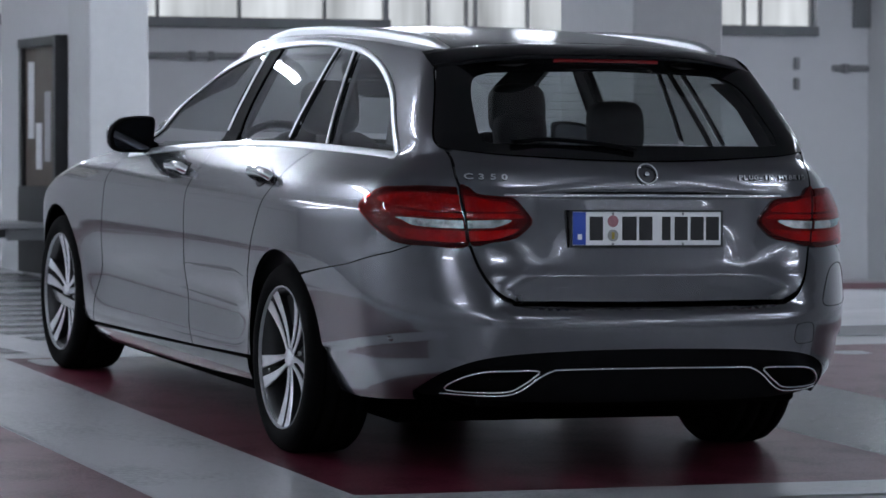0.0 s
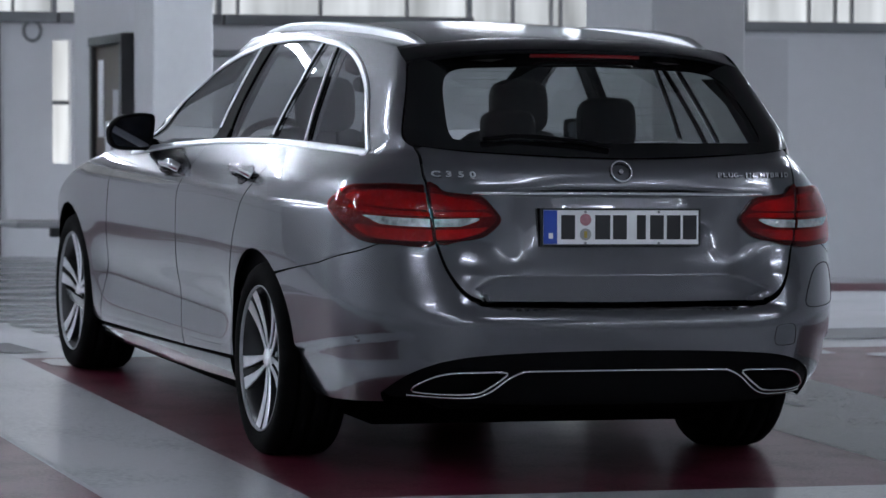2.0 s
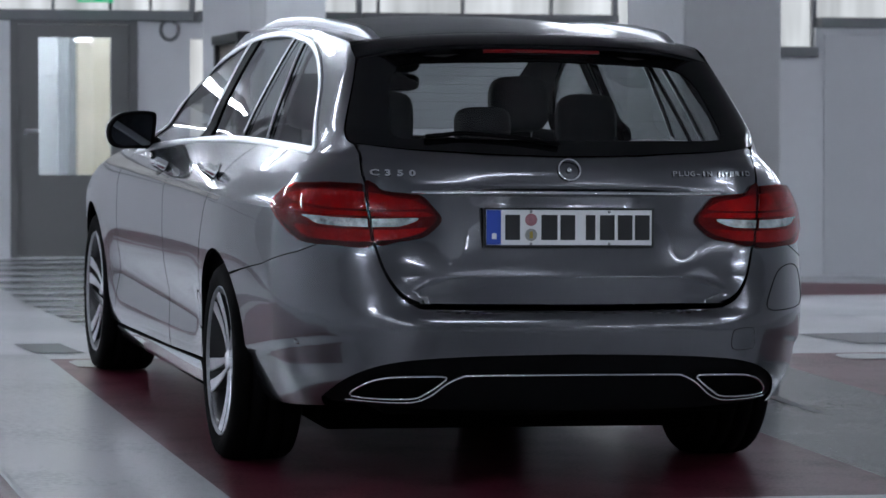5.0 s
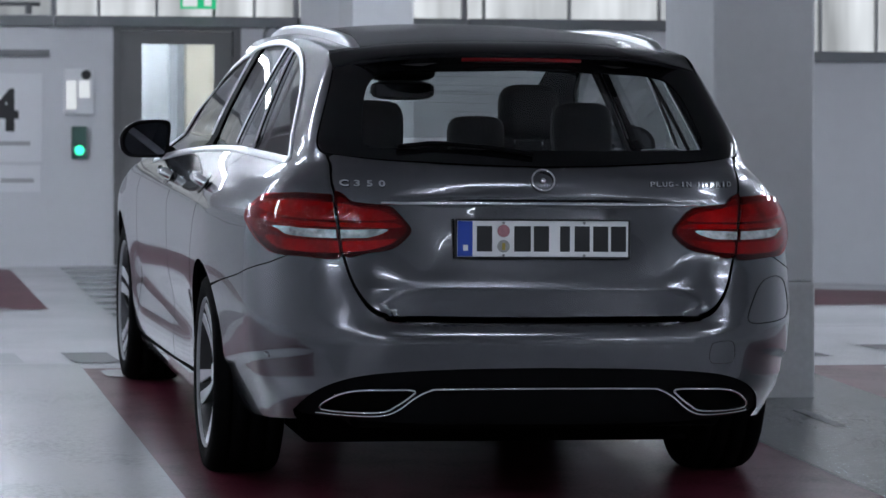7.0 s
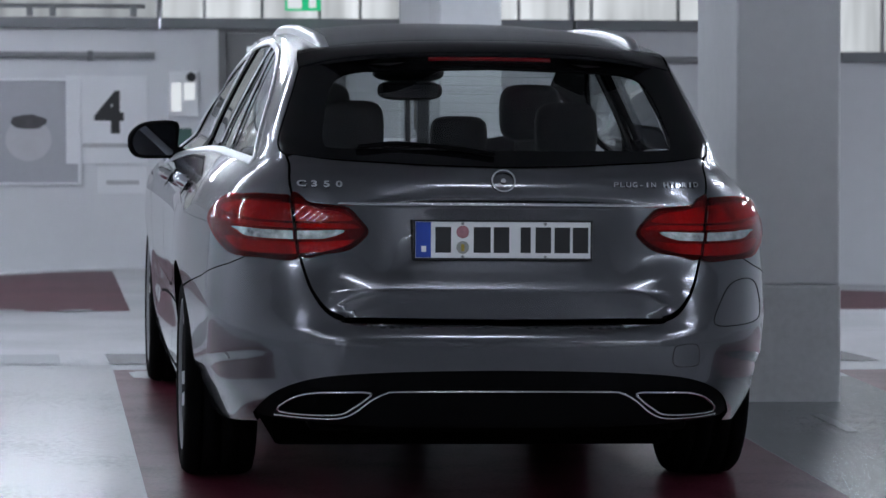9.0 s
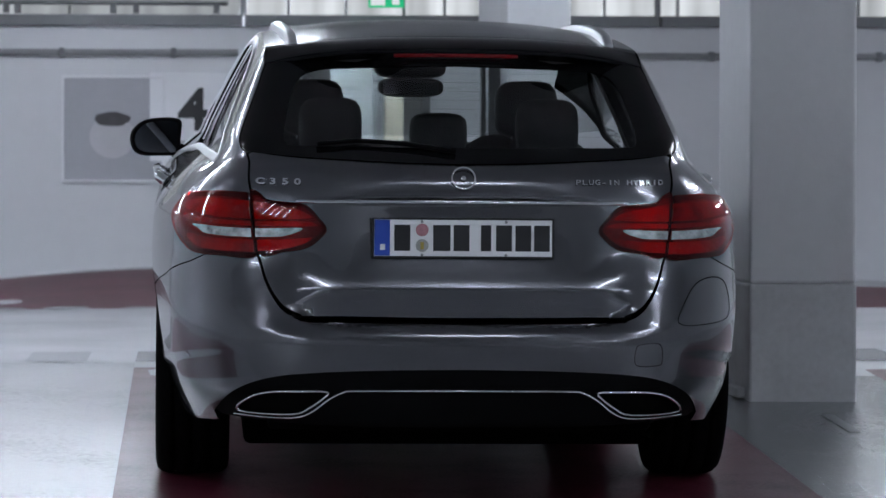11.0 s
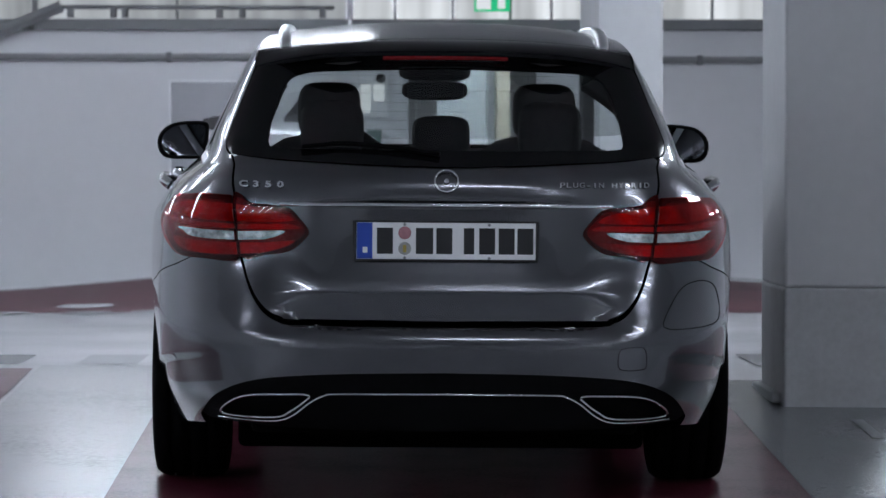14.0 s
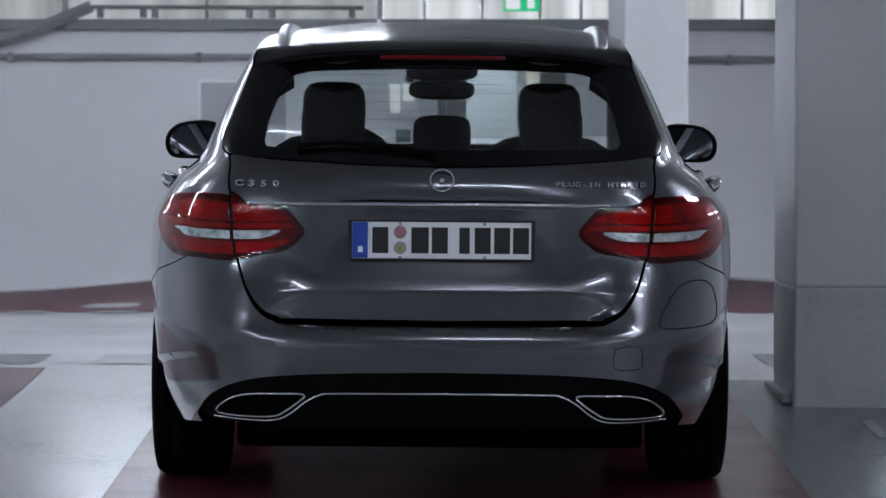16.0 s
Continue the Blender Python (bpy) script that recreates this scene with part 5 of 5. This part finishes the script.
tow = rounded([(-tail(x, z)[0], z) for x, z in ((0.50, 0.448), (0.497, 0.495), (0.515, 0.508), (0.57, 0.507), (0.578, 0.46), (0.565, 0.445))], True, 4)
part("tow_cover", skin_bar(tow, 0.0009, 0.0, closed=True, n=6), BLACK_PLASTIC, car, "shut line of the towing cover")
for sg in (1, -1):
    for x, z in ((0.79, 0.452),):
        p, q = tail(x, z)
        bm = lathe([(0.0, -0.0012), (0.0095, -0.0010), (0.0105, 0.0), (0.0118, 0.0002), (0.0122, 0.002)], 20)
        n = skin_normal(sg * p, q)
        bmesh.ops.transform(bm, matrix=Matrix.Translation(skin(sg * p, q) + n * 0.0002) @ n.to_track_quat("-X", "Z").to_matrix().to_4x4(), verts=bm.verts)
        part("parking_sensor", bm, PAINT, car, "small round parking sensor", True)
# wiper
w0 = [tail(x, z) for x, z in ((0.02, 1.045), (0.14, 1.062), (0.30, 1.072), (0.42, 1.062))]
part("rear_wiper", skin_bar(rounded(w0), 0.010, 0.014, flat=0.7), BLACK_PLASTIC, tailgate, "black rear wiper", True)

# door mirrors
mirror_rim = smooth_line([(-0.074, 0, 0.066), (-0.02, 0, 0.068), (0.045, 0, 0.058), (0.085, 0, 0.028), (0.098, 0, -0.010), (0.088, 0, -0.048), (0.06, 0, -0.068), (0.0, 0, -0.071), (-0.07, 0, -0.069), (-0.082, 0, -0.060), (-0.088, 0, 0.0), (-0.090, 0, 0.050)], 4, True)


def mirror_shell(sg, steps, close):
    """Rings of the mirror outline: depth and scale of each; u runs outwards."""
    bm = bmesh.new()
    rings = [[bm.verts.new((-sg * p.x * k, d, p.z * k)) for p in mirror_rim] for d, k in steps]
    n = len(mirror_rim)
    for r0, r1 in zip(rings, rings[1:]):
        for j in range(n):
            bm.faces.new((r0[j], r0[(j + 1) % n], r1[(j + 1) % n], r1[j])).smooth = True
    if close:
        bm.faces.new(rings[-1])
    bmesh.ops.recalc_face_normals(bm, faces=bm.faces)
    bmesh.ops.transform(bm, matrix=pose(-sg * 0.908, 2.775, 1.003, 3, 0, sg * 8), verts=bm.verts)
    return bm


for sg in (1, -1):
    mi = part("door_mirror", mirror_shell(sg, ((0.007, 0.83), (0.0, 0.86), (-0.001, 0.95), (0.010, 1.0), (0.030, 0.985)), False), BLACK_PLASTIC, car, "black and grey door mirror")
    part("mirror_cap", mirror_shell(sg, ((0.030, 0.99), (0.050, 0.96), (0.072, 0.86), (0.088, 0.66), (0.096, 0.35)), True), PAINT, mi, "grey painted cap")
    part("mirror_glass", mirror_shell(sg, ((0.0075, 0.845), (0.0070, 0.84)), True), MIRROR_GLASS, mi, "mirror glass")
    part("mirror_foot", tube([(-sg * 0.845, 2.81, 0.955), (-sg * 0.80, 2.83, 0.945), (-sg * 0.765, 2.84, 0.930)], [0.030, 0.024, 0.03], 10), BLACK_PLASTIC, mi, "black mirror foot", True)


# wheels
def wheel(hub, side):
    m = pose(-0.775 * side, hub, HUB_Z, 0, 0, 0 if side > 0 else 180)
    tyre = [(0.232, -0.098), (0.246, -0.110), (0.275, -0.1145), (0.300, -0.109), (0.312, -0.094), (0.3165, -0.075), (0.3175, -0.062), (0.309, -0.060), (0.309, -0.052), (0.318, -0.050), (0.3185, -0.006), (0.309, -0.004), (0.309, 0.004), (0.3185, 0.006),
            (0.318, 0.050), (0.309, 0.052), (0.309, 0.060), (0.3175, 0.062), (0.312, 0.094), (0.300, 0.109), (0.275, 0.1145), (0.246, 0.110), (0.232, 0.098)]
    w = part("wheel", lathe(tyre, 72), RUBBER, car, "black road tyre on an alloy rim", True)
    w.matrix_basis = m
    part("rim", lathe([(0.235, -0.100), (0.226, -0.094), (0.214, -0.07), (0.205, 0.0), (0.205, 0.10)], 64), RIM_DARK, w, "dark grey rim barrel", True)
    part("rim_lip", lathe([(0.240, -0.100), (0.240, -0.107), (0.2375, -0.1095), (0.2345, -0.107), (0.233, -0.098)], 64), PIPE, w, "bright rim edge", True)
    part("brake_disc", lathe([(0.06, -0.034), (0.162, -0.034), (0.165, -0.03), (0.165, -0.01), (0.06, -0.01)], 48), PIPE, w, "grey brake disc", True)
    part("hub", lathe([(0.0, -0.060), (0.055, -0.062), (0.075, -0.055), (0.082, -0.035), (0.082, 0.05)], 40), RIM_DARK, w, "dark hub", True)
    part("hub_cap", lathe([(0.0, -0.0885), (0.026, -0.087), (0.033, -0.081), (0.034, -0.06)], 32), RIM_BRIGHT, w, "round hub cap", True)
    first_ = -90 if hub < 2 else 90
    for k in range(5):
        a0 = first_ + 72 * k
        for d in (-1, 1):
            bm = bmesh.new()
            rings = []
            for r in (0.026, 0.05, 0.08, 0.11, 0.14, 0.17, 0.20, 0.22, 0.2325):
                t = (r - 0.026) / 0.2065
                off = d * (0.0125 + 0.0235 * t)          # middle line of the spoke beside the pair's axis
                hw = 0.0062 + 0.0165 * t ** 1.4
                xf = -0.078 - 0.021 * t + 0.008 * math.sin(math.pi * t)
                ca, sa = math.cos(radians(a0)), math.sin(radians(a0))
                ring = []
                for x, q in ((xf + 0.004, off - hw), (xf, off - hw * 0.88), (xf, off + hw * 0.88), (xf + 0.004, off + hw), (xf + 0.036, off + hw * 0.72), (xf + 0.036, off - hw * 0.72)):
                    rr = math.sqrt(max(r * r - q * q, 1e-6))
                    ring.append(bm.verts.new((x, rr * ca - q * sa, rr * sa + q * ca)))
                rings.append(ring)
            m_ = len(rings[0])
            for r0, r1 in zip(rings, rings[1:]):
                for j in range(m_):
                    f = bm.faces.new((r0[j], r0[(j + 1) % m_], r1[(j + 1) % m_], r1[j]))
                    f.material_index = 0 if j in (0, 1, 2) else 1
            bmesh.ops.recalc_face_normals(bm, faces=bm.faces)
            part("spoke", bm, (RIM_BRIGHT, RIM_DARK), w, "bright machined twin spoke")
        bm = lathe([(0.0, -0.066), (0.009, -0.066), (0.010, -0.05)], 10)
        a = radians(a0 + 36)
        bmesh.ops.transform(bm, matrix=pose(0, 0.056 * math.cos(a), 0.056 * math.sin(a)), verts=bm.verts)
        part("wheel_bolt", bm, PIPE, w)
    return w


for hub in HUBS:
    for side in (1, -1):
        wheel(hub, side)

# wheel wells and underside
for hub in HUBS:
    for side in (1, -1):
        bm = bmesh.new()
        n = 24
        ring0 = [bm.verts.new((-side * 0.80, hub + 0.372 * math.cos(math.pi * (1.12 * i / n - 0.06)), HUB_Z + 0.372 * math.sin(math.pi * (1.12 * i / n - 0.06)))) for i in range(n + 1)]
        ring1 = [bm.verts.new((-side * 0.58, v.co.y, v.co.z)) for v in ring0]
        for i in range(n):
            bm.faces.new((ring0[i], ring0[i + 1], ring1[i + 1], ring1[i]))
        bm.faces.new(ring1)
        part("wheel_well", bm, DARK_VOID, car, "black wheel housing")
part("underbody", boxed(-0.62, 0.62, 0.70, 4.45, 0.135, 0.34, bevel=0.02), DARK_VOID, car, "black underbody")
# unseen block added under the nose to stop light from beyond the car
part("nose_light_block", boxed(-0.76, 0.76, 4.28, 4.42, 0.105, 0.30, bevel=0.02), DARK_VOID, car, "unseen black block that keeps light out under the nose")
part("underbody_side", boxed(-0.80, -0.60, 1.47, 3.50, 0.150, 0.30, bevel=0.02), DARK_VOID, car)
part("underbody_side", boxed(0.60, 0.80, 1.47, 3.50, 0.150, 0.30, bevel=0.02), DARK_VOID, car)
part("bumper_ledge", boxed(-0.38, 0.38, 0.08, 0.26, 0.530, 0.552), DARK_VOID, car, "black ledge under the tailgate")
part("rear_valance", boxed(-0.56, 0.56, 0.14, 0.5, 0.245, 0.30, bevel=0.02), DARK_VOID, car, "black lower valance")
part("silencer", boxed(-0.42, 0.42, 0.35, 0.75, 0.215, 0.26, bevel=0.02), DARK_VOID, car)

# cabin: tub, linings, dashboard, seats
part("cabin_floor", boxed(-0.72, 0.72, 0.30, 3.30, 0.34, 0.40), CABIN, car)
part("boot_cover", boxed(-0.55, 0.55, 0.36, 1.18, 0.94, 0.955, bevel=0.005), CABIN, car, "dark luggage cover")
for sg in (1, -1):
    lining = [flank(0.56, 0.42), flank(3.2, 0.42), flank(2.98, 0.93)] + belt_line(2.95, 0.56, -0.012, 8)
    part("side_lining", patch([[(sg * s, z) for s, z in lining]], off=-0.055, lip=0, step=0.1, zstep=0.08), CABIN, car, "dark inner side lining")
    d_in = [tail(0.522, 1.09), tail(0.512, 1.16), tail(0.462, 1.285), flank(0.90, 1.27), flank(0.76, 1.19), flank(0.68, 1.06), flank(0.56, 1.05)]
    part("pillar_lining", patch([[(sg * s, z) for s, z in d_in]], off=-0.03, lip=0, step=0.08, zstep=0.05), CABIN, car)
part("gate_lining", patch([twin([tail(x, z) for x, z in ((0.0, 0.60), (0.48, 0.60), (0.56, 0.74), (0.58, 1.03), (0.0, 1.045))])], off=-0.05, lip=0, step=0.1, zstep=0.06), CABIN, car)
part("headliner", patch([[(-0.97, 0.50), (0.97, 0.50), (0.97, 2.38), (-0.97, 2.38)]], off=-0.03, lip=0, step=0.12, zstep=0.1, surf=roof_skin, normal=roof_normal), HEADLINER, car, "grey headliner")
part("dashboard", boxed(-0.70, 0.70, 2.72, 3.25, 0.70, 0.965, bevel=0.05), CABIN, car)
bm = tube([(0.19 * math.cos(a), 0.06 * math.sin(a), 0.17 * math.sin(a)) for a in np.linspace(0, 2 * math.pi, 33)[:-1]], 0.015, 8, closed=True, up=(0, 1, 0.3))
bmesh.ops.transform(bm, matrix=pose(-0.36, 2.60, 0.90, -14), verts=bm.verts)
part("steering_wheel", bm, CABIN, car, "black steering wheel", True)


def cushion(cx, cy, cz, sx, sy, sz, lean=0.0, p=3.4):
    """A soft rounded block."""
    bm = bmesh.new()
    bmesh.ops.create_uvsphere(bm, u_segments=24, v_segments=16, radius=1)
    for v in bm.verts:
        c = v.co.normalized()
        r = (abs(c.x) ** p + abs(c.y) ** p + abs(c.z) ** p) ** (-1 / p)
        v.co = (c.x * r * sx, c.y * r * sy, c.z * r * sz)
    bmesh.ops.transform(bm, matrix=pose(cx, cy, cz, -lean), verts=bm.verts)
    return bm


def seat(cx, y, back_top, head_z, head_w, head_h, nm):
    s = part(nm, cushion(cx, y, (back_top + 0.5) / 2, 0.26, 0.075, (back_top - 0.5) / 2 + 0.02, 10), CABIN, car, "dark leather seat back", True)
    part("seat_cushion", cushion(cx, y + 0.30, 0.52, 0.26, 0.28, 0.09), CABIN, s, smooth=True)
    part("headrest", cushion(cx, y - 0.035, head_z, head_w, 0.05, head_h, 8, 4.0), CABIN, s, "dark leather headrest", True)
    for d in (-0.05, 0.05):
        part("headrest_post", tube([(cx + d, y - 0.03, back_top - 0.05), (cx + d, y - 0.03, head_z)], 0.006), CHROME, s)


seat(-0.37, 2.12, 1.03, 1.130, 0.108, 0.098, "front_seat")
seat(0.37, 2.12, 1.03, 1.130, 0.108, 0.098, "front_seat")
seat(-0.345, 1.17, 0.98, 1.095, 0.100, 0.092, "rear_seat")
seat(0.345, 1.17, 0.98, 1.095, 0.100, 0.092, "rear_seat")
seat(0.0, 1.20, 0.98, 1.075, 0.092, 0.064, "rear_seat")
im = part("interior_mirror", cushion(0.0, 2.56, 1.195, 0.118, 0.02, 0.036, 0, 3.2), CABIN, car, "black interior mirror", True)
part("mirror_glass", boxed(-0.10, 0.10, 2.536, 2.539, 1.17, 1.22, bevel=0.001), BLACK_GLOSS, im)
part("mirror_housing", cushion(0.0, 2.62, 1.265, 0.13, 0.06, 0.04, 0, 3.2), CABIN, car, "black sensor housing", True)
